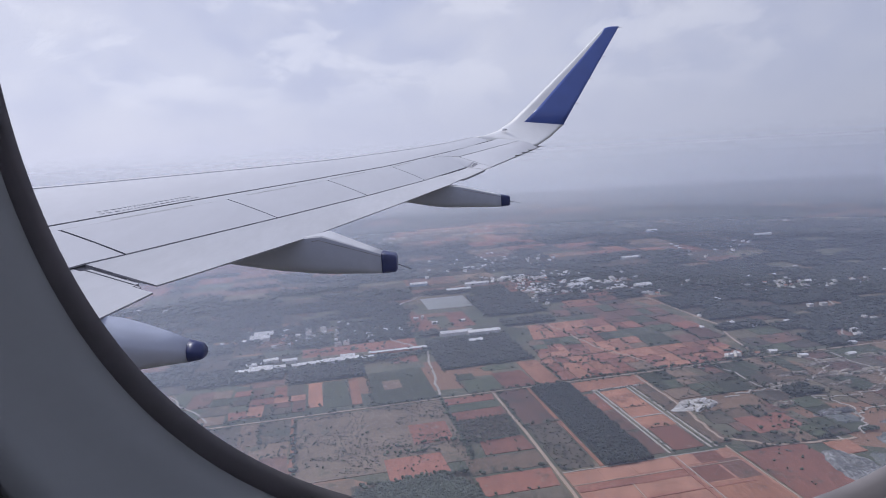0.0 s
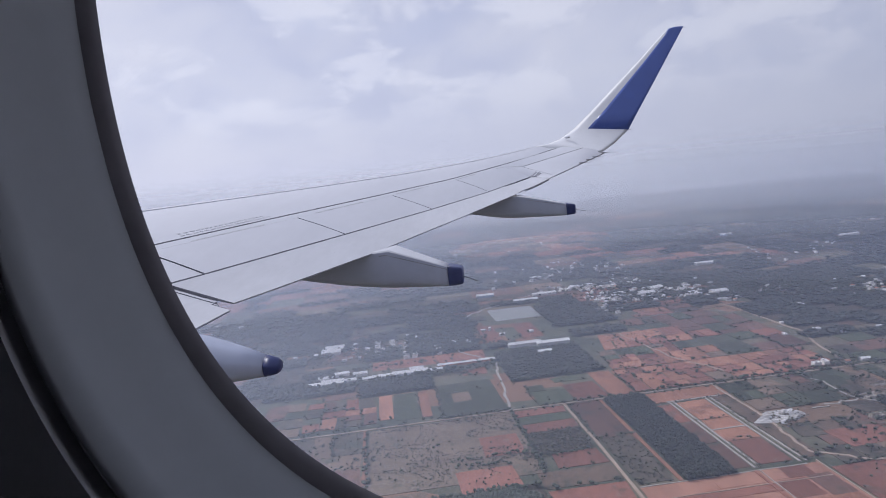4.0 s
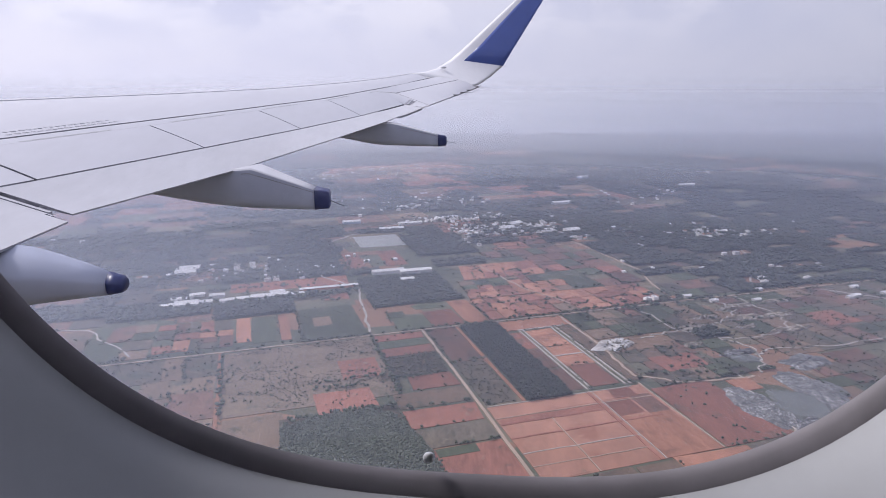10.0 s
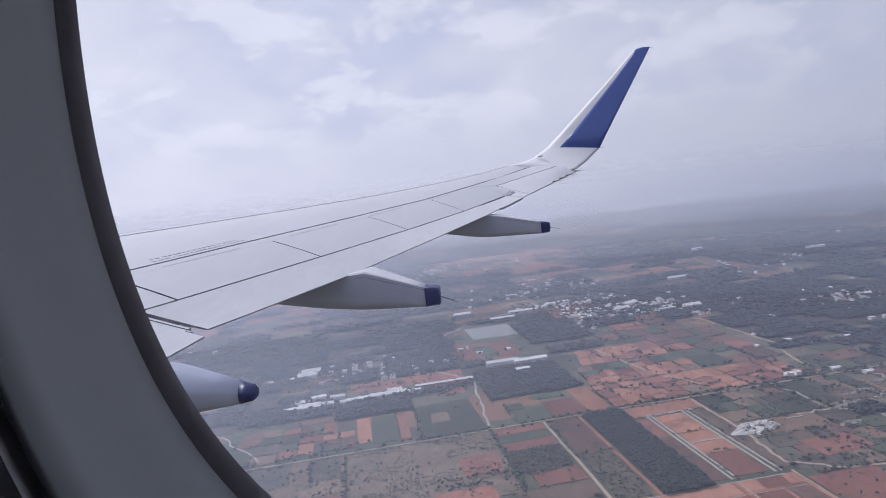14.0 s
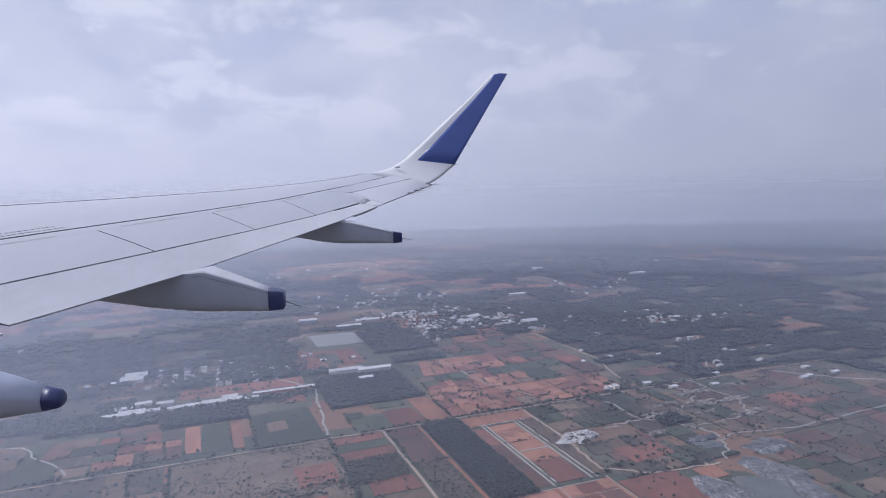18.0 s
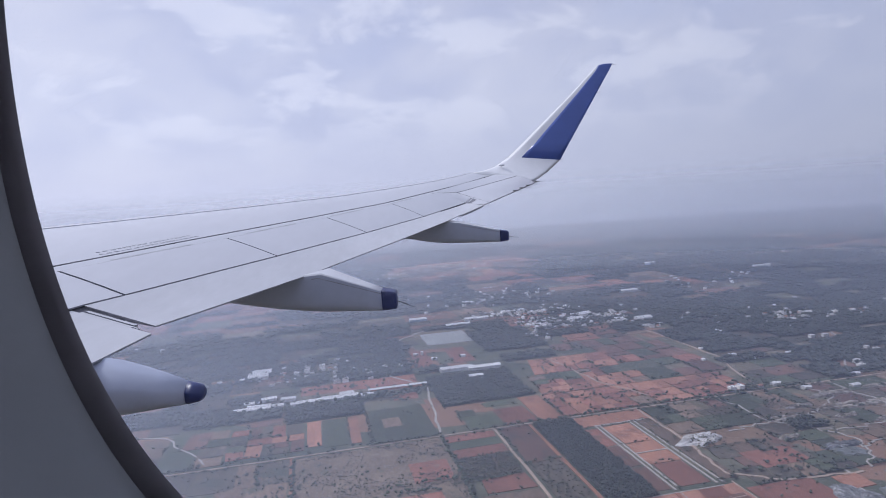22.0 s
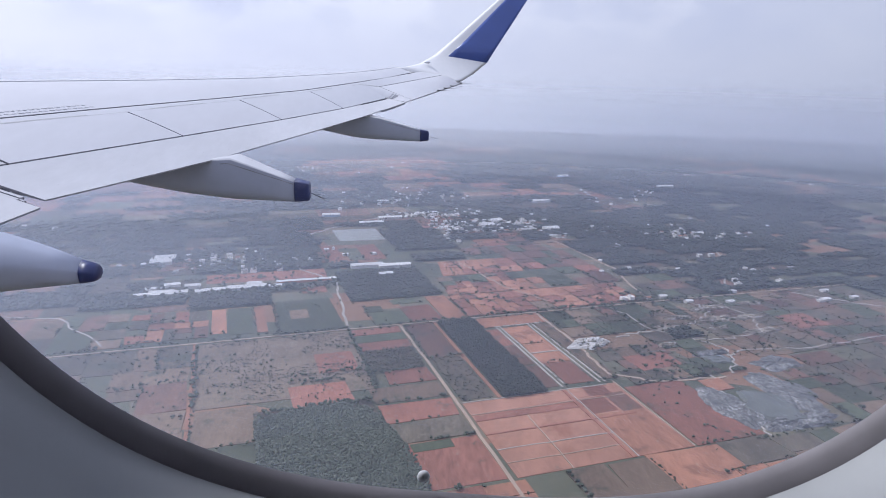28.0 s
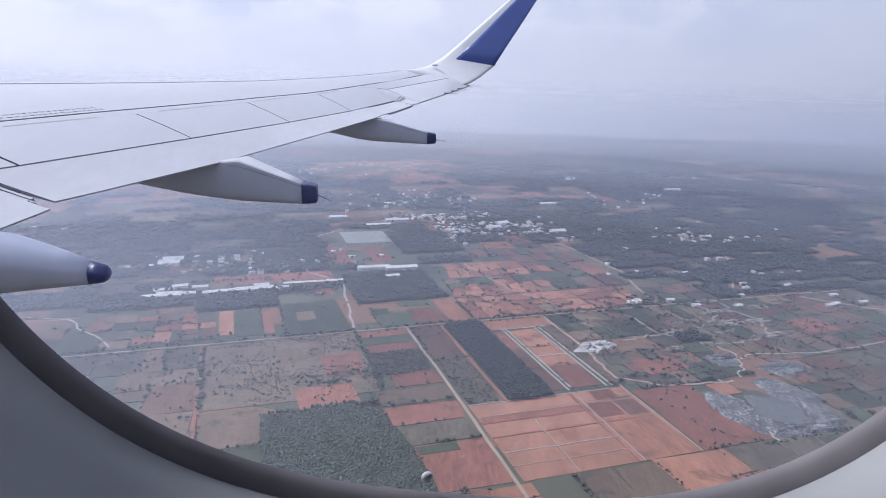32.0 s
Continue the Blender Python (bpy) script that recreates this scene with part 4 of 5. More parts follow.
def wind(points, n=6, seed=0, jitter=6.0):
    """A hand-drawn lane: the points with wobbling ones between."""
    r = random.Random(seed)
    out = []
    for (a, b), (c, d) in zip(points, points[1:]):
        for k in range(n):
            t = k / n
            j = jitter * (0 if k == 0 else 1)
            out.append((a + (c - a) * t + r.uniform(-j, j), b + (d - b) * t + r.uniform(-j, j)))
    return out + [points[-1]]


def mosaic(seed, mats, u0, u1, v0, v1, size, lean=0.0, keep=True):
    """A stretch of smallholdings: cut again and again into uneven plots, each of one of the soils."""
    r = random.Random(seed)
    if keep:
        taken.append((u0, u1, v0, v1))

    def cut(a, b, c, d):
        w, h = b - a, d - c
        if max(w, h * 0.8) > size * r.uniform(0.8, 1.5):
            q = r.uniform(0.32, 0.68)
            if w > h * 0.8:
                cut(a, a + w * q, c, d)
                cut(a + w * q, b, c, d)
            else:
                cut(a, b, c, c + h * q)
                cut(a, b, c + h * q, d)
            return
        if r.random() < 0.94:
            off = lean * (c - v0)
            field(r.choice(mats), a + 0.4 + off, b - 0.4 + off, c + 0.4, d - 0.4, h=r.uniform(0.5, 0.8), skew=lean * h + r.uniform(-2, 2), keep=False)
            plots.append((a + off, b + off, c, d))
    cut(u0, u1, v0, v1)


plots = []
# near plots, west to east
field(ORCHARD, -44, 146, 640, 816, label="dry orchard ground")
field(RED, 92, 141, 690, 745, h=0.9, label="bare red plot", keep=False)
field(RED, 55, 118, 617, 666, h=0.9, label="bare red plot", keep=False)
field(RED, 152, 219, 794, 815, label="red plot beside the road")
field(CROP, 152, 219, 770, 792)
field(RED, 152, 219, 742, 768)
field(SCRUB, 152, 219, 680, 740, label="orchard plot under trees")
field(RED, 165, 219, 640, 678)
field(TAN, 140, 219, 600, 637)
field(RED, 140, 219, 560, 597)
field(SCRUB, 140, 219, 520, 557)
field(RED, 140, 219, 440, 517)
field(CROP, 152, 192, 502, 516, h=0.8, keep=False)
field(FALLOW, 229, 270, 700, 816)
field(SCRUB, 229, 268, 584, 698)
field(ORANGE, 271, 275, 580, 816, h=0.7)
field(WOODLAND, 276, 331, 576, 814, label="dark plantation floor")
for k in range(3):
    field(FALLOW if k < 2 else RED, 333, 351, 588 + 62 * k, 646 + 62 * k)
for k in range(3):
    field(ORANGE if k else RED, 361, 399, 588 + 62 * k, 646 + 62 * k)
field(TAN, 412, 432, 590, 775)
field(ORANGE, 335, 440, 778, 815)
field(CLAYEY, 229, 417, 438, 580, h=0.4, label="broad bare orange ground laid out in plots")
for a, b in ((231, 262), (264, 296), (299, 345), (349, 372)):
    field(CLAYEY, a, b, 553 + 0.02 * (a - 231), 577, h=0.6, keep=False)
field(RED, 231, 352, 541, 551, h=0.6, label="dark red headland", keep=False)
for a, b, c, d in ((231, 283, 514, 538), (287, 345, 512, 538), (231, 281, 486, 511), (285, 350, 482, 509), (231, 279, 440, 483), (283, 347, 440, 479)):
    field(CLAYEY, a, b, c, d, h=0.6, skew=2.0, keep=False)
field(RED, 354, 386, 520, 552, h=0.6, keep=False)
field(FALLOW, 388, 414, 516, 556, h=0.6, keep=False)
field(RED, 356, 400, 556, 577, h=0.6, keep=False)
field(ORANGE, 354, 414, 440, 515, h=0.6, keep=False)
field(RED, 420, 500, 440, 566)
mosaic(4, (SCRUB, CROP, SCRUB, TAN, FALLOW), 440, 600, 566, 668, 34)
field(RED, 470, 534, 598, 640, h=0.95, keep=False)
field(ORANGE, 518, 546, 528, 556, h=0.95, keep=False)
mosaic(5, (SCRUB, CROP, FALLOW, TAN, SCRUB, CROP), 440, 640, 712, 815, 36)
mosaic(6, (SCRUB, CROP, SCRUB, FALLOW, TAN), 645, 1040, 590, 812, 46)
mosaic(7, (SCRUB, CROP, FALLOW, SCRUB), 690, 1000, 440, 586, 44)
field(RED, 790, 850, 660, 712, h=0.95, keep=False)
mosaic(8, (ORANGE, RED, ORANGE, TAN, RED, ORANGE), 330, 640, 827, 925, 30)
mosaic(9, (ORANGE, RED, TAN, ORANGE, CROP), 334, 524, 926, 1030, 34, 0.12)
mosaic(10, (FALLOW, RED, FALLOW, CROP), 526, 668, 928, 1160, 48)
mosaic(11, (ORANGE, RED, ORANGE), 360, 520, 1031, 1125, 40, 0.2)
mosaic(12, (RED, FALLOW, CROP, SCRUB), 455, 640, 1162, 1215, 44)
field(CROP, 190, 215, 880, 906)
field(CROP, 190, 240, 826, 878)
field(RED, 243, 290, 826, 895)
field(ORANGE, 292, 328, 826, 930)
field(CROP, 60, 145, 826, 960)
field(TAN, 78, 104, 880, 916, h=0.9, label="square tan plot inside a green one", keep=False)
field(WOODLAND, -60, 58, 952, 1012)
field(ORANGE, 30, 44, 840, 945)
field(CROP, -6, 26, 840, 945)
field(ORANGE, -30, -10, 850, 945)
mosaic(17, (ORANGE, RED, TAN, SCRUB, ORANGE), 140, 500, 320, 436, 44)
mosaic(18, (SCRUB, TAN, CROP, FALLOW), 620, 690, 430, 560, 40)
mosaic(19, (SCRUB, TAN, RED, CROP), 500, 860, 300, 428, 50)
mosaic(20, (TAN, SCRUB, CROP, RED), -140, 136, 330, 436, 50)
taken += [(478, 645, 430, 566), (412, 492, 664, 712)]
mosaic(13, (FALLOW, RED, SCRUB, ORANGE), -135, -34, 840, 948, 34)
mosaic(14, (SCRUB, FALLOW, CROP, TAN), -330, -138, 830, 960, 44)
field(WOODLAND, 175, 325, 935, 1095)
field(RED, -40, 160, 1078, 1130)
field(RED, 250, 290, 1170, 1290)
field(RED, 175, 210, 1170, 1290)
field(WOODLAND, 30, 165, 1135, 1290)
field(LAKE, 225, 330, 1330, 1440, h=0.3, label="shallow silted lake")
field(WOODLAND, 330, 460, 1220, 1400)
mosaic(15, (TAN, SCRUB, FALLOW, TAN), -235, -52, 560, 816, 60)
field(TAN, -44, 18, 560, 636)
field(SCRUB, 16, 139, 440, 616, label="scrubby wood floor")
mosaic(16, (SCRUB, FALLOW, SCRUB, RED), -420, -238, 560, 816, 60)


def overlaps(u0, u1, v0, v1):
    return any(u0 < b and u1 > a and v0 < d and v1 > c for a, b, c, d in taken)


far_quads = [[] for _ in FAR_MIX]
near_count = 0
groves = [(278, 329, 578, 812, 2.4, 6.5), (14, 149, 442, 622, 1.9, 5.0), (178, 322, 938, 1092, 4.6, 6.0), (332, 458, 1222, 1398, 7.5, 8.0), (-58, 56, 954, 1010, 4.6, 7.0), (32, 163, 1137, 1288, 7.0, 8.0)]


def subdivide():
    """Fills the rest of the land with plots of uneven size."""
    global near_count
    rnd = random.Random(11)

    def split(u0, u1, v0, v1, size):
        global near_count
        w, d = u1 - u0, v1 - v0
        if w > size * 1.25 or d > size * 0.8:
            if w * 0.62 > d:
                c = u0 + w * rnd.uniform(0.36, 0.64)
                split(u0, c, v0, v1, size)
                split(c, u1, v0, v1, size)
            else:
                c = v0 + d * rnd.uniform(0.36, 0.64)
                split(u0, u1, v0, c, size)
                split(u0, u1, c, v1, size)
            return
        cu, cv = (u0 + u1) / 2, (v0 + v1) / 2
        p = land(cu, cv)
        if overlaps(u0, u1, v0, v1) or p.y < 250 or abs(p.x) > p.y * 1.15 + 250:
            return
        # soil runs red in belts, woods gather in others
        belt = noise.noise(Vector((cu / 520, cv / 520, 1.7)))
        # The bias towards woods aft stands in for cloud shadow on the land.
        x = rnd.random() + belt * 0.9 - 0.05 - 0.22 * max(0.0, min(1.0, (cu - 350) / 900))
        k = 5 if x < (0.34 if cv < 1000 else 0.44) else 3 if x < 0.42 else 4 if x < 0.66 else 6 if x < 0.80 else 2 if x < 0.88 else 0 if x < 1.12 else 1
        if rnd.random() < 0.10:
            return
        plots.append((u0, u1, v0, v1))
        g = 1.2
        if cv < 1500 and near_count < 150 and -700 < cu < 1300:
            near_count += 1
            field(FAR_MIX[k], u0 + g, u1 - g, v0 + g, v1 - g, keep=False)
        else:
            far_quads[k].append((u0 + g, u1 - g, v0 + g, v1 - g))
        if k == 5:
            groves.append((u0 + 3, u1 - 3, v0 + 3, v1 - 3, 4.2 if cv < 700 else 6.0 if cv < 1100 else 7.5 if cv < 1500 else 13.0 if cv < 2300 else 24.0, 7.5 if cv < 1500 else 10.0))
    split(-1500, 1800, 300, 1500, 66)
    split(-2600, 3600, 1500, 2700, 120)
    split(-3800, 5200, 2700, 5400, 230)


subdivide()
for k, quads in enumerate(far_quads):
    vs, fs = [], []
    for q in quads:
        v, f = patch_verts(*q, 0.5)
        fs += [tuple(len(vs) + i for i in face) for face in f]
        vs += v
    if vs:
        ob = piece("far_fields", vs, fs, FAR_MIX[k], GROUND, ("distant red plots", "distant orange plots", "distant dry plots", "distant green plots", "distant scrub plots", "distant wood floor", "distant fallow plots")[k])
        tagged(ob, kind="stuff")

# roads and lanes
strip("main_road", [(-1500, 823), (-400, 821), (200, 821), (660, 818), (1100, 812), (2200, 800)], 3.6, DIRT, "pale tree-lined country road")
strip("farm_lane", wind([(223, 818), (224, 640), (220, 380)], 8, 3, 0.8), 3.6, DIRT, "pale dirt lane between plots", h=0.9)
strip("farm_lane", wind([(-49, 818), (-48, 700), (-50, 560)], 5, 4, 0.8), 3.6, ORANGE, "reddish dirt lane", h=0.9)
strip("farm_lane", wind([(149, 824), (160, 940), (170, 1048), (120, 1130), (100, 1300)], 6, 5, 2.0), 3.6, PALE, "pale lane to the sheds", h=0.9)
for u in (353, 358.5, 402, 409):
    strip("layout_road", [(u, 584), (u, 776)], 2.4, PALE, "pale new road through red plots", h=0.9)
strip("layout_road", [(350, 777), (425, 777)], 4, PALE, "pale new road through red plots", h=1.0)
strip("layout_road", [(360, 680), (402, 680)], 2.5, PALE, "pale new road through red plots", h=1.0)
strip("farm_lane", wind([(436, 820), (434, 700), (424, 600), (470, 566), (560, 556)], 8, 6, 2.0), 3.6, DIRT, "reddish winding lane", h=0.9)
strip("farm_lane", wind([(640, 818), (700, 1000), (690, 1250), (640, 1500)], 6, 7, 4.0), 3.6, DIRT, "dirt lane to the village", h=0.9)
strip("farm_lane", wind([(566, 818), (569, 712), (603, 670), (622, 629), (608, 595), (574, 562)], 8, 8, 4.0), 2.6, PALE, "pale track round the quarry", h=0.9)
strip("farm_lane", wind([(608, 604), (633, 616), (751, 598), (980, 612)], 8, 9, 3.0), 2.4, PALE, "pale track through scrub", h=0.9)
strip("farm_lane", wind([(704, 798), (715, 765), (660, 720), (617, 711), (569, 710), (500, 700)], 8, 15, 5.0), 2.6, PALE, "pale track past the spoil heaps", h=0.92)
strip("farm_lane", wind([(755, 812), (752, 713), (721, 662), (640, 655), (603, 670)], 8, 16, 5.0), 2.4, PALE, "pale track through scrub", h=0.94)
strip("farm_lane", wind([(544, 566), (512, 493), (505, 430)], 8, 17, 3.0), 2.4, PALE, "pale track along the quarry's lip", h=0.94)
strip("farm_lane", wind([(923, 800), (979, 726), (1100, 640)], 8, 18, 4.0), 4.0, PALE, "pale wide road beside works sheds", h=0.9)
strip("farm_lane", wind([(480, 860), (440, 960), (420, 1120)], 6, 10, 4.0), 3, DIRT, "dirt lane over red soil", h=0.9)
strip("farm_lane", wind([(800, 830), (960, 980), (1080, 1230)], 6, 12, 6.0), 3.6, PALE, "pale lane to the village", h=0.9)
strip("farm_lane", wind([(-360, 1010), (-230, 960), (-160, 840)], 6, 13, 4.0), 2.6, PALE, "pale lane through fields", h=0.9)
strip("farm_lane", wind([(-160, 1250), (-20, 1240), (100, 1300), (220, 1460), (420, 1600)], 8, 14, 8.0), 3.6, PALE, "pale road towards the town", h=0.9)
for k, (v, end) in enumerate(((579, 405), (552, 412), (539.5, 352), (512, 400), (484, 352), (462, 350))):
    strip("plot_bund", wind([(228, v), (end, v - 2)], 9, 60 + k, 0.7), (1.4, 1.0, 2.6, 1.6, 1.2, 1.0)[k], (PALE, DIRT, RED, RED, PALE, DIRT)[k], "low earth bund between plots", h=1.0)
for k, (u, v) in enumerate(((283, 538), (347, 578), (352, 578), (416, 582))):
    strip("plot_bund", wind([(u, 438), (u + 2, v)], 7, 70 + k, 0.5), (1.2, 2.6, 1.0, 1.4)[k], (DIRT, RED, PALE, DIRT)[k], "low earth bund between plots", h=1.05)


def blob(name, u, v, ru, rv, mat, label, cat, seed, h=1.0, rough=0.35):
    """An uneven patch of ground: quarry floor, pond, bare rock."""
    r = random.Random(seed)
    n = 40
    vs, fs = [land(u, v, h + 1.0)], []
    for ring in (0.5, 0.85, 1.0):
        for k in range(n):
            a = 2 * math.pi * k / n
            q = noise.noise(Vector((math.cos(a) * 1.7 + seed, math.sin(a) * 1.7, seed * 0.37)))
            q += 0.5 * noise.noise(Vector((math.cos(a) * 4 + seed, math.sin(a) * 4, seed * 0.7)))
            rr = ring * (1 + rough * q)
            vs.append(land(u + ru * rr * math.cos(a), v + rv * rr * math.sin(a), (h + (r.uniform(0, 2.5) if mat in (ROCK, SPOIL, CHALK) else 0)) if ring < 1 else 0.2))
    for k in range(n):
        fs.append((0, 1 + k, 1 + (k + 1) % n))
        for i in range(2):
            a, b = 1 + i * n + k, 1 + i * n + (k + 1) % n
            fs.append((a, a + n, b + n, b))
    return tagged(piece(name, vs, fs, mat), label, cat, "", "structure")


blob("quarry_floor", 508, 492, 24, 44, ROCK, "grey-white quarried rock shelf", "quarry", 3)
blob("quarry_floor", 600, 505, 28, 50, ROCK, "grey-white quarried rock shelf", "quarry", 4, h=1.2)
blob("quarry_floor", 560, 448, 50, 16, ROCK, "grey-white quarried rock shelf", "quarry", 5, h=1.1)
blob("quarry_floor", 652, 570, 34, 20, ROCK, "pale broken rock heap", "quarry", 6)
blob("quarry_pond", 553, 482, 27, 40, POND, "dark still quarry pond", "pond", 7, h=2.6)
blob("white_yard", 452, 690, 30, 17, CHALK, "white stony yard dotted with trees", "yard", 8, h=1.6, rough=0.5)
blob("quarry_pond", 588, 601, 17, 15, POND, "small muddy pond in scrub", "pond", 12, h=1.9)
blob("spoil_heap", 590, 618, 26, 9, ROCK, "pale rubble bank round a pond", "spoil heap", 13, h=1.3)
for k, (u, v, ru, rv) in enumerate(((715, 768, 34, 8), (694, 722, 40, 9), (752, 716, 34, 10), (722, 664, 34, 8), (592, 711, 30, 6), (555, 657, 14, 6), (640, 742, 24, 6), (800, 770, 30, 7), (668, 690, 18, 5))):
    blob("spoil_heap", u, v, ru, rv, SPOIL, "pale earth heap left by digging", "spoil heap", 20 + k, h=1.5, rough=0.6)

# ---------------------------------------------------------------- trees
ico = bmesh.new()
bmesh.ops.create_icosphere(ico, subdivisions=1, radius=1.0)
ICO_V = np.array([v.co[:] for v in ico.verts])
ICO_F = np.array([[v.index for v in f.verts] for f in ico.faces])
ico.free()


def forest(name, spots, mat, label, clumps=3):
    """Many trees in one mesh: spots are (u, v, height, spread). Each has a trunk and a few uneven clumps."""
    rs = np.random.RandomState(len(spots) + 7)
    V, F, n0 = [], [], 0
    tri = np.array([[0, 1, 4], [0, 4, 3], [1, 2, 5], [1, 5, 4], [2, 0, 3], [2, 3, 5]])
    for u, v, hgt, spread in spots:
        b = land(u, v)
        c = np.array(b[:])
        t = np.array([[math.cos(a) * hgt * k, math.sin(a) * hgt * k, z] for z, k in ((0.0, 0.035), (hgt * 0.5, 0.02)) for a in (0, 2.09, 4.19)])
        V.append(t + c)
        F.append(tri + n0)
        n0 += 6
        for q in range(clumps):
            off = rs.uniform(-0.45, 0.45, 3) * np.array([spread, spread, hgt * 0.35]) + np.array([0, 0, hgt * 0.64])
            r = rs.uniform(0.75, 1.25, (12, 1))
            k = ICO_V * r * np.array([spread * 0.5, spread * 0.5, hgt * 0.30]) * rs.uniform(0.7, 1.1)
            V.append(k + off + c)
            F.append(ICO_F + n0)
            n0 += 12
    V, F = np.concatenate(V), np.concatenate(F)
    me = bpy.data.meshes.new(name)
    me.from_pydata(V.tolist(), [], F.tolist())
    me.materials.append(mat)
    me.update()
    ob = new(name, me)
    return tagged(ob, label, "trees", "", "stuff")


rt = random.Random(21)


def scatter_trees():
    near_wood, far_wood, soft_wood = [], [], []
    wood_edge = [(10, 592), (19, 604), (52, 614), (100, 617), (128, 597), (138, 562), (147, 528), (151, 450)]
    for u0, u1, v0, v1, gap, h in groves:
        u = u0
        while u < u1:
            v = v0
            while v < v1:
                spot = (u + rt.uniform(-0.4, 0.4) * gap, v + rt.uniform(-0.4, 0.4) * gap, h * rt.uniform(0.72, 1.12), gap * rt.uniform(1.0, 1.65))
                edge = lerp_table(wood_edge, spot[0]) + 9 * noise.noise(Vector((spot[0] / 11, spot[1] / 40, 4)))
                if v < 640 and u < 160 and (spot[1] > edge or rt.random() > (edge + 4 - spot[1]) / 14):
                    pass
                elif rt.random() < 0.93:
                    (far_wood if v > 1500 else soft_wood if v < 640 and u < 160 else near_wood).append(spot)
                v += gap
            u += gap
    forest("plantation_trees", near_wood, LEAF_DARK, "dense dark green plantation crowns", 2)
    forest("casuarina_wood", soft_wood, LEAF_MID, "feathery grey-green wood of slender trees", 2)
    if far_wood:
        forest("distant_woods", far_wood, LEAF_DARK, "dark distant woods in the haze", 1)
    # orchard bushes in loose rows
    bushes = []
    for k in range(1700):
        u, v = rt.uniform(-42, 144), rt.uniform(642, 812)
        if noise.noise(Vector((u / 40, v / 40, 5))) > -0.05:
            bushes.append((u, v, rt.uniform(1.4, 3.2), rt.uniform(1.3, 2.9)))
    for k in range(420):
        u, v = rt.uniform(153, 218), rt.uniform(682, 738)
        bushes.append((u, v, rt.uniform(2.0, 5.0), rt.uniform(2.2, 4.5)))
    for k in range(150):
        bushes.append((rt.uniform(229, 268), rt.uniform(590, 700), rt.uniform(2, 4.5), rt.uniform(2.5, 4.5)))
    for k in range(60):
        bushes.append((rt.gauss(452, 16), rt.gauss(690, 9), rt.uniform(2, 5), rt.uniform(2, 4)))
    for k in range(2600):
        u, v = rt.uniform(425, 1050), rt.uniform(470, 815)
        if noise.noise(Vector((u / 55, v / 55, 3))) > -0.05 and not (u < 640 and v < 570):
            bushes.append((u, v, rt.uniform(1.2, 4.2), rt.uniform(1.4, 4.6)))
    for k in range(900):
        u, v = rt.uniform(-420, -55), rt.uniform(560, 815)
        if noise.noise(Vector((u / 45, v / 45, 8))) > 0.0:
            bushes.append((u, v, rt.uniform(1.4, 4.5), rt.uniform(1.5, 4.5)))
    forest("orchard_bushes", bushes, BUSH, "loose rows of dusty orchard bushes", 1)
    # hedges along the roads and plot edges
    rows = []

    def row(a, b, gap, h, keep=0.8):
        n = int(math.dist(a, b) / gap)
        for k in range(n):
            if rt.random() < keep:
                t = k / n
                rows.append((a[0] + (b[0] - a[0]) * t + rt.uniform(-2, 2), a[1] + (b[1] - a[1]) * t + rt.uniform(-2, 2), h * rt.uniform(0.55, 1.3), h * rt.uniform(0.6, 1.1)))
    row((-1200, 829), (1600, 815), 9, 6.0, 0.72)
    row((-1200, 815), (1600, 806), 12, 5.0, 0.6)
    row((230, 810), (230, 580), 11, 4.5, 0.45)
    row((60, 690), (146, 690), 5, 5.0, 0.9)
    row((150, 676), (219, 676), 5, 5.0, 0.9)
    row((148, 638), (148, 815), 6, 5.5, 0.85)
    row((-120, 1012), (175, 1030), 7, 8, 0.9)
    row((-120, 1000), (175, 1018), 7, 8, 0.9)
    row((445, 600), (520, 575), 9, 6, 0.6)
    row((22, 612), (138, 612), 3, 6, 0.9)
    row((55, 676), (120, 668), 4, 4.5, 0.95)
    row((148, 640), (148, 690), 3, 5, 0.9)
    for v in range(1012, 1034, 7):
        row((-150, v), (80, v + 4), 5, 6, 0.75)
    row((-150, 1096), (60, 1096), 6, 6, 0.8)
    for u0, u1, v0, v1 in plots + taken:
        if v0 > 2700:
            continue
        gap = 7 if v0 < 1100 else 9 if v0 < 1500 else 15
        if rt.random() < 0.55:
            row((u0, v0), (u1, v0), gap * 0.7, rt.uniform(2.4, 6.0), rt.uniform(0.3, 0.9))
        if rt.random() < 0.45:
            row((u0, v0), (u0, v1), gap * 0.7, rt.uniform(2.4, 6.0), rt.uniform(0.3, 0.9))
    dry = lambda p: not (215 < p[0] < 340 and 1320 < p[1] < 1450)         # none stand in the lake
    forest("hedgerow_trees", list(filter(dry, rows)), LEAF, "lines of small trees along lanes and plots", 2)
    # single trees over the fields, thicker in the scrub
    lone = []
    for k in range(17000):
        u, v = rt.uniform(-1500, 2000), rt.uniform(420, 2300)
        if noise.noise(Vector((u / 160, v / 160, 9))) + 0.35 * noise.noise(Vector((u / 45, v / 45, 2))) > 0.05 and not (225 < u < 420 and v < 780) and (v < 950 or rt.random() < 0.6):
            lone.append((u, v, rt.uniform(1.6, 5.0), rt.uniform(1.5, 1.8 + 3.2 * rt.random())))
    for cu, cv, ru, rv, n in ((600, 1390, 150, 70, 420), (590, 1570, 90, 70, 260), (1060, 1220, 110, 50, 200), (20, 1200, 130, 45, 200), (650, 840, 50, 25, 50), (0, 1035, 130, 30, 120)):
        lone += [(rt.gauss(cu, ru), rt.gauss(cv, rv), rt.uniform(3.5, 8.0), rt.uniform(3.5, 8.0)) for k in range(n)]
    forest("scattered_trees", list(filter(dry, lone)), LEAF, "scattered dusty green trees", 2)


scatter_trees()

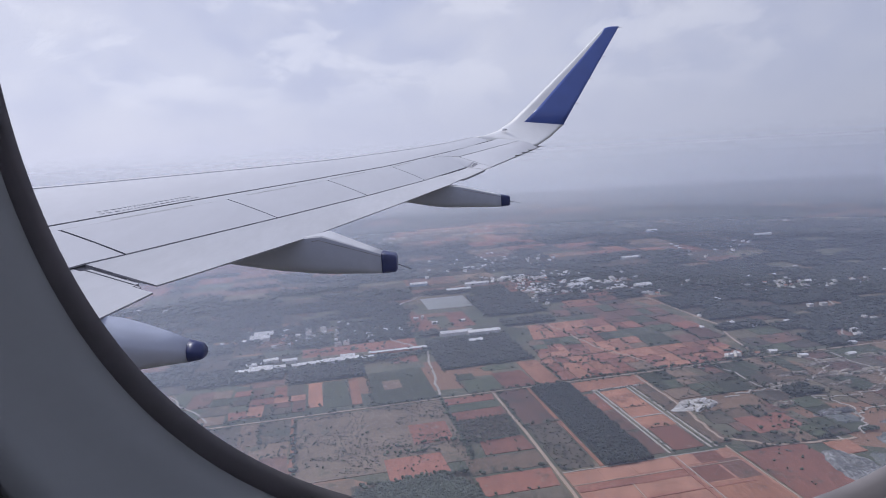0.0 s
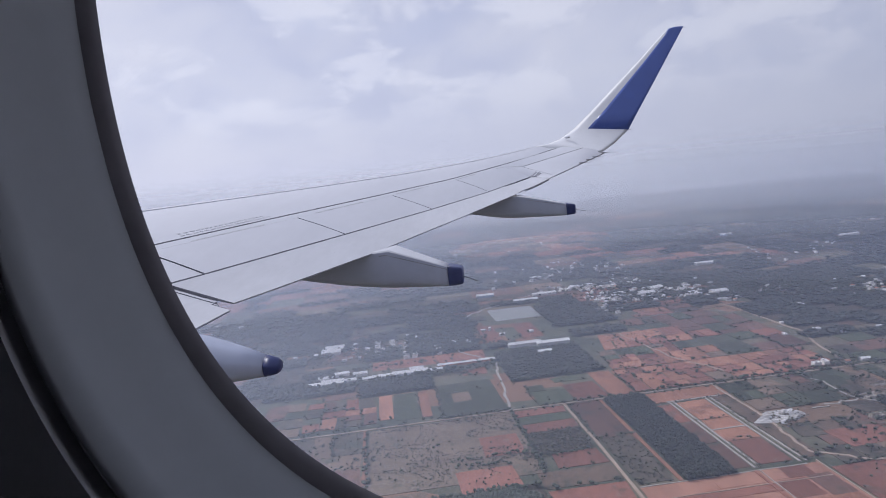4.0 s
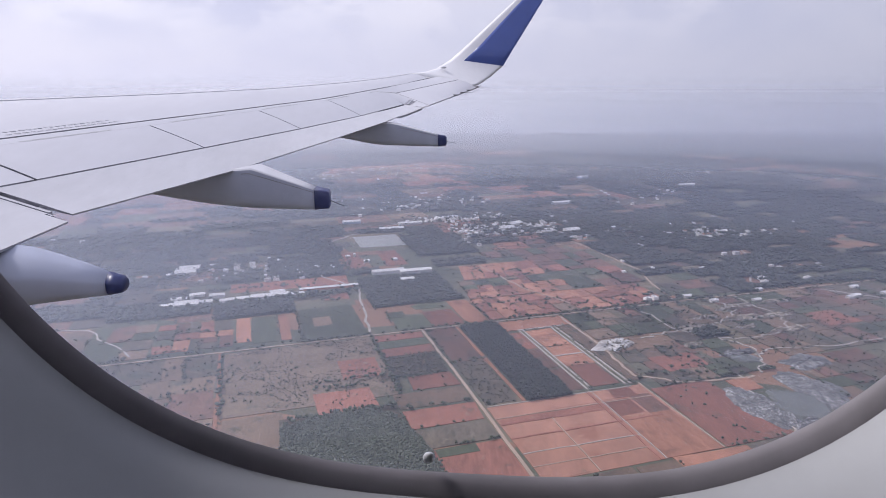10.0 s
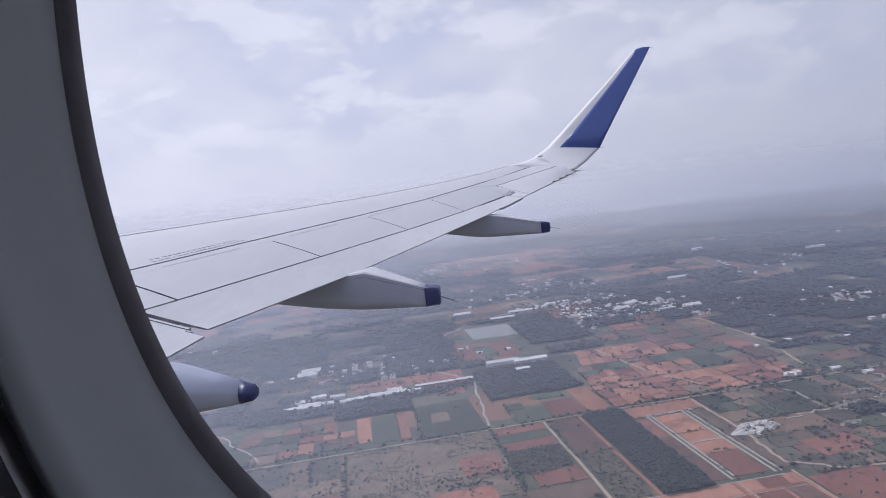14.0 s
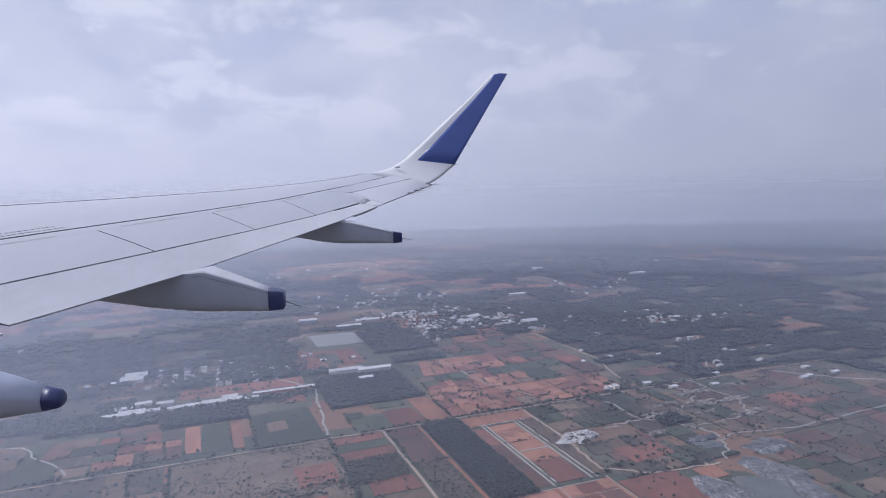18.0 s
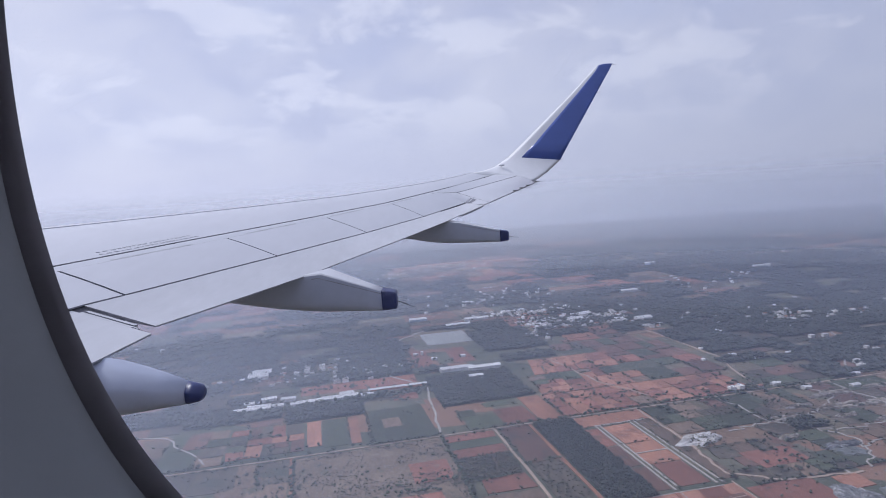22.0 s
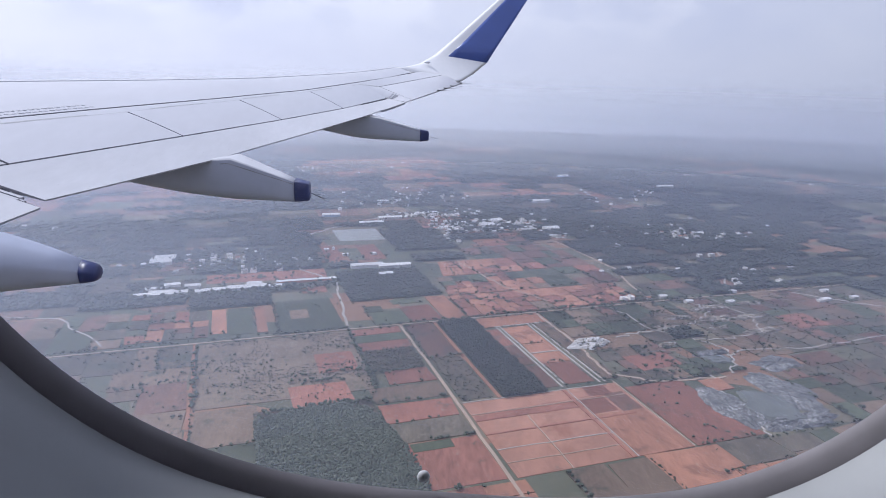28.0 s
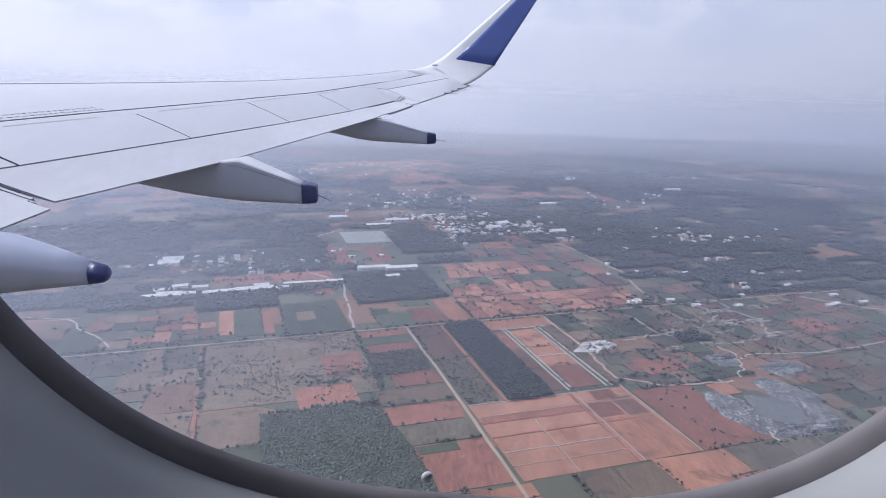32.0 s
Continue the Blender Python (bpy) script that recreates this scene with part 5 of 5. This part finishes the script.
# ---------------------------------------------------------------- buildings


def box_faces():
    return [(0, 1, 2, 3), (4, 7, 6, 5), (0, 4, 5, 1), (1, 5, 6, 2), (2, 6, 7, 3), (3, 7, 4, 0)]


def block(w, d, z0, z1):
    return [Vector((x, y, z)) for z in (z0, z1) for x, y in ((-w / 2, -d / 2), (w / 2, -d / 2), (w / 2, d / 2), (-w / 2, d / 2))]


def house(w, d, h, wall_mat, roof_mat, label, pitched=False, cat="house", windows=True):
    root = tagged(new("house" if cat == "house" else "shed"), label, cat, "village houses" if cat == "house" else "farm sheds", "thing")
    piece("wall", block(w, d, 0, h), box_faces(), wall_mat, root)
    if pitched:
        k = h + min(w, d) * 0.16
        e = 0.6
        vs = [Vector(p) for p in ((-w / 2 - e, -d / 2 - e, h), (w / 2 + e, -d / 2 - e, h), (w / 2 + e, d / 2 + e, h), (-w / 2 - e, d / 2 + e, h), (-w / 2 - e, 0, k), (w / 2 + e, 0, k))]
        vs += [v + Vector((0, 0, 0.25)) for v in vs]
        fs = [(6, 7, 11, 10), (8, 9, 10, 11), (0, 4, 5, 1), (2, 5, 4, 3), (0, 1, 7, 6), (2, 3, 9, 8), (0, 6, 10, 4), (4, 10, 9, 3), (1, 5, 11, 7), (5, 2, 8, 11)]
        piece("roof", vs, fs, roof_mat, root)
    else:
        vs, fs = [], []
        for bw, bd, z0, z1, ox, oy in ((w + 0.3, d + 0.3, h, h + 0.25, 0, 0), (w + 0.3, 0.25, h + 0.25, h + 1.0, 0, d / 2), (w + 0.3, 0.25, h + 0.25, h + 1.0, 0, -d / 2),
                                       (0.25, d - 0.3, h + 0.25, h + 1.0, w / 2, 0), (0.25, d - 0.3, h + 0.25, h + 1.0, -w / 2, 0), (w * 0.28, d * 0.3, h + 0.25, h + 2.6, w * 0.22, d * 0.2)):
            fs += [tuple(len(vs) + i for i in f) for f in box_faces()]
            vs += [v + Vector((ox, oy, 0)) for v in block(bw, bd, z0, z1)]
        piece("roof", vs, fs, roof_mat, root)
    if windows:
        for sx in (-0.25, 0.25):
            piece("window", [v + Vector((w * sx, -d / 2 - 0.02, 1.0)) for v in block(1.2, 0.12, 0, 1.3)], box_faces(), HOLLOW_DARK, root)
        piece("door", [v + Vector((0, -d / 2 - 0.02, 0)) for v in block(1.0, 0.12, 0, 2.1)], box_faces(), FALLOW, root)
    return root


def set_down(ob, u, v, turn=0.0):
    p = land(u, v)
    return copy_thing(ob, pose(p.x, p.y, p.z, 0, 0, 13 + turn))


def build_buildings():
    protos = [house(9, 8, 3.4, LIME, CEMENT, "whitewashed flat-roofed village house"), house(11, 8, 5.8, LIME, CEMENT, "two-storey whitewashed flat-roofed house"),
              house(8, 7, 3.2, LIME, CLAY, "small house with a clay tile roof", True), house(14, 8, 3.6, LIME, SHEET, "low white house with a pale sheet roof", True),
              house(9, 9, 7.4, CEMENT, LIME, "three-storey pale concrete house")]
    used = set()

    def cluster(cu, cv, ru, rv, n, seed):
        r = random.Random(seed)
        spots = []
        tries = 0
        while len(spots) < n and tries < n * 30:
            tries += 1
            u, v = r.gauss(cu, ru), r.gauss(cv, rv)
            u, v = cu + round((u - cu) / 15) * 15 + r.uniform(-2, 2), cv + round((v - cv) / 24) * 24 + r.uniform(-3, 3)
            if all(math.hypot(u - a, v - b) > 13 for a, b in spots) and abs(u - cu) < 2.3 * ru and abs(v - cv) < 2.3 * rv:
                spots.append((u, v))
        for u, v in spots:
            k = r.choices(range(5), (7, 3, 4, 3, 1))[0]
            turn = r.choice((0, 90, 180, 270)) + r.uniform(-8, 8)
            if k not in used:
                used.add(k)
                p = land(u, v)
                protos[k].matrix_basis = pose(p.x, p.y, p.z, 0, 0, 13 + turn)
            else:
                set_down(protos[k], u, v, turn)
    cluster(540, 1405, 36, 24, 40, 1)        # the town behind
    cluster(655, 1400, 36, 28, 44, 11)
    cluster(545, 1556, 48, 16, 34, 2)
    cluster(510, 1800, 80, 45, 24, 3)
    cluster(734, 1282, 16, 10, 8, 12)
    cluster(462, 1296, 14, 10, 8, 13)
    cluster(860, 1300, 36, 20, 14, 14)
    cluster(1060, 1210, 60, 28, 40, 4)       # village aft
    cluster(40, 1180, 70, 25, 22, 5)
    cluster(-60, 1230, 60, 22, 14, 6)
    cluster(650, 835, 25, 14, 4, 7)
    cluster(-400, 720, 40, 25, 14, 8)
    cluster(960, 900, 70, 40, 16, 9)
    # houses too far to tell apart
    vs, fs = [], []
    r = random.Random(44)
    for cu, cv, ru, rv, n in ((540, 1410, 55, 34, 50), (660, 1400, 55, 34, 50), (545, 1565, 70, 26, 50), (510, 1810, 110, 70, 70), (1080, 1240, 110, 50, 40), (-500, 1500, 110, 60, 40), (1700, 2300, 180, 120, 50),
                              (-200, 2300, 220, 120, 50), (300, 2700, 200, 160, 40), (-900, 2100, 160, 80, 30), (2300, 2000, 200, 100, 30), (1200, 1750, 120, 60, 30), (900, 1050, 90, 60, 16), (20, 1200, 110, 40, 26)):
        for k in range(n):
            w, d, h = r.uniform(5, 12), r.uniform(5, 9), r.choice((2.8, 3.0, 3.4, 5.8))
            a = radians(13 + r.choice((0, 90)) + r.uniform(-8, 8))
            b = land(cu + round(r.gauss(0, ru) / 14) * 14 + r.uniform(-2, 2), cv + round(r.gauss(0, rv) / 24) * 24 + 11 + r.uniform(-3, 3))
            for z0, z1, g in ((0, h, 0), (h, h + 0.8, 0.25)):
                fs += [tuple(len(vs) + q for q in f) for f in box_faces()]
                vs += [b + Matrix.Rotation(a, 3, "Z") @ v for v in block(w + g, d + g, z0, z1)]
    tagged(piece("distant_houses", vs, fs, LIME_FAR), "crowds of small whitewashed houses in distant towns", "houses", "", "stuff")
    # long sheds and works halls
    sheds = [house(60, 16, 6, SHEET, SHEET, "long white sheet-metal works hall", True, "shed", False), house(36, 22, 7, LIME, SHEET, "wide white works hall", True, "shed", False),
             house(100, 9, 4, CLAY, SHEET, "very long narrow poultry shed, red walls and white roof", True, "shed", False), house(24, 12, 5, LIME, SHEET, "small white works hall", True, "shed", False),
             house(44, 18, 6, SHEET_BLUE, SHEET, "works hall with bluish walls", True, "shed", False),
             house(13, 8, 3.6, CEMENT, SHEET, "low pale yard building with a sheet roof", True, "shed", False)]
    fixed = [(2, 122, 1058, 0), (0, 24, 1036, 0), (3, -18, 1036, 0), (3, -44, 1034, 8), (1, -104, 1030, 0), (3, -78, 1036, 0), (3, 66, 1034, 0), (3, -132, 1032, 4), (3, -118, 1062, 0), (3, -92, 1078, 12), (3, -60, 1066, 0), (3, 36, 1056, 0),
             (1, -120, 1224, 0), (1, -114, 1250, 0), (3, -66, 1262, 0), (0, 240, 1122, 0), (0, 290, 1110, 0), (3, 262, 1062, 0), (4, 250, 1600, 0), (5, 930, 748, 0), (5, 946, 752, 0), (5, 985, 790, 0), (5, 1004, 748, 0),
             (5, 704, 800, 0), (5, 772, 782, 0), (5, 816, 826, 0), (1, 600, 1408, 0), (1, 640, 1452, 20), (0, 500, 1580, 0), (3, 580, 1548, 0), (0, 440, 1770, 0), (3, 690, 1366, 0), (3, 520, 1420, 30), (0, 330, 1490, 0), (0, 390, 1540, 0), (1, 740, 1340, 0), (0, 1500, 1900, 0), (0, 900, 1700, 0), (4, 1250, 2200, 0),
             (1, -380, 980, 0), (0, -700, 1200, 0), (4, -900, 1500, 0), (2, -330, 640, 0), (2, -330, 656, 0), (2, -330, 672, 0)]
    seen = set()
    for k, u, v, turn in fixed:
        if k in seen:
            set_down(sheds[k], u, v, turn)
        else:
            seen.add(k)
            p = land(u, v)
            sheds[k].matrix_basis = pose(p.x, p.y, p.z, 0, 0, 13 + turn)


build_buildings()

# ---------------------------------------------------------------- haze over the land


def haze_bank(radius, strength, lean, height=700):
    """A curved sheet of vapour; the far ones slope back towards the light."""
    n, vs, fs = 64, [], []
    for z in (0, height):
        for k in range(n + 1):
            a = radians(-30 + 240 * k / n)
            vs.append(Vector(((radius - lean * z) * math.cos(a), (radius - lean * z) * math.sin(a), z)))
    for k in range(n):
        fs.append((k, k + 1, n + 2 + k, n + 1 + k))
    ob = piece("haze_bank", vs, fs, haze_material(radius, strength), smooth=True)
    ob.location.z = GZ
    return tagged(ob, "thin pale haze hanging over the farmland", "haze", "haze banks", "stuff")


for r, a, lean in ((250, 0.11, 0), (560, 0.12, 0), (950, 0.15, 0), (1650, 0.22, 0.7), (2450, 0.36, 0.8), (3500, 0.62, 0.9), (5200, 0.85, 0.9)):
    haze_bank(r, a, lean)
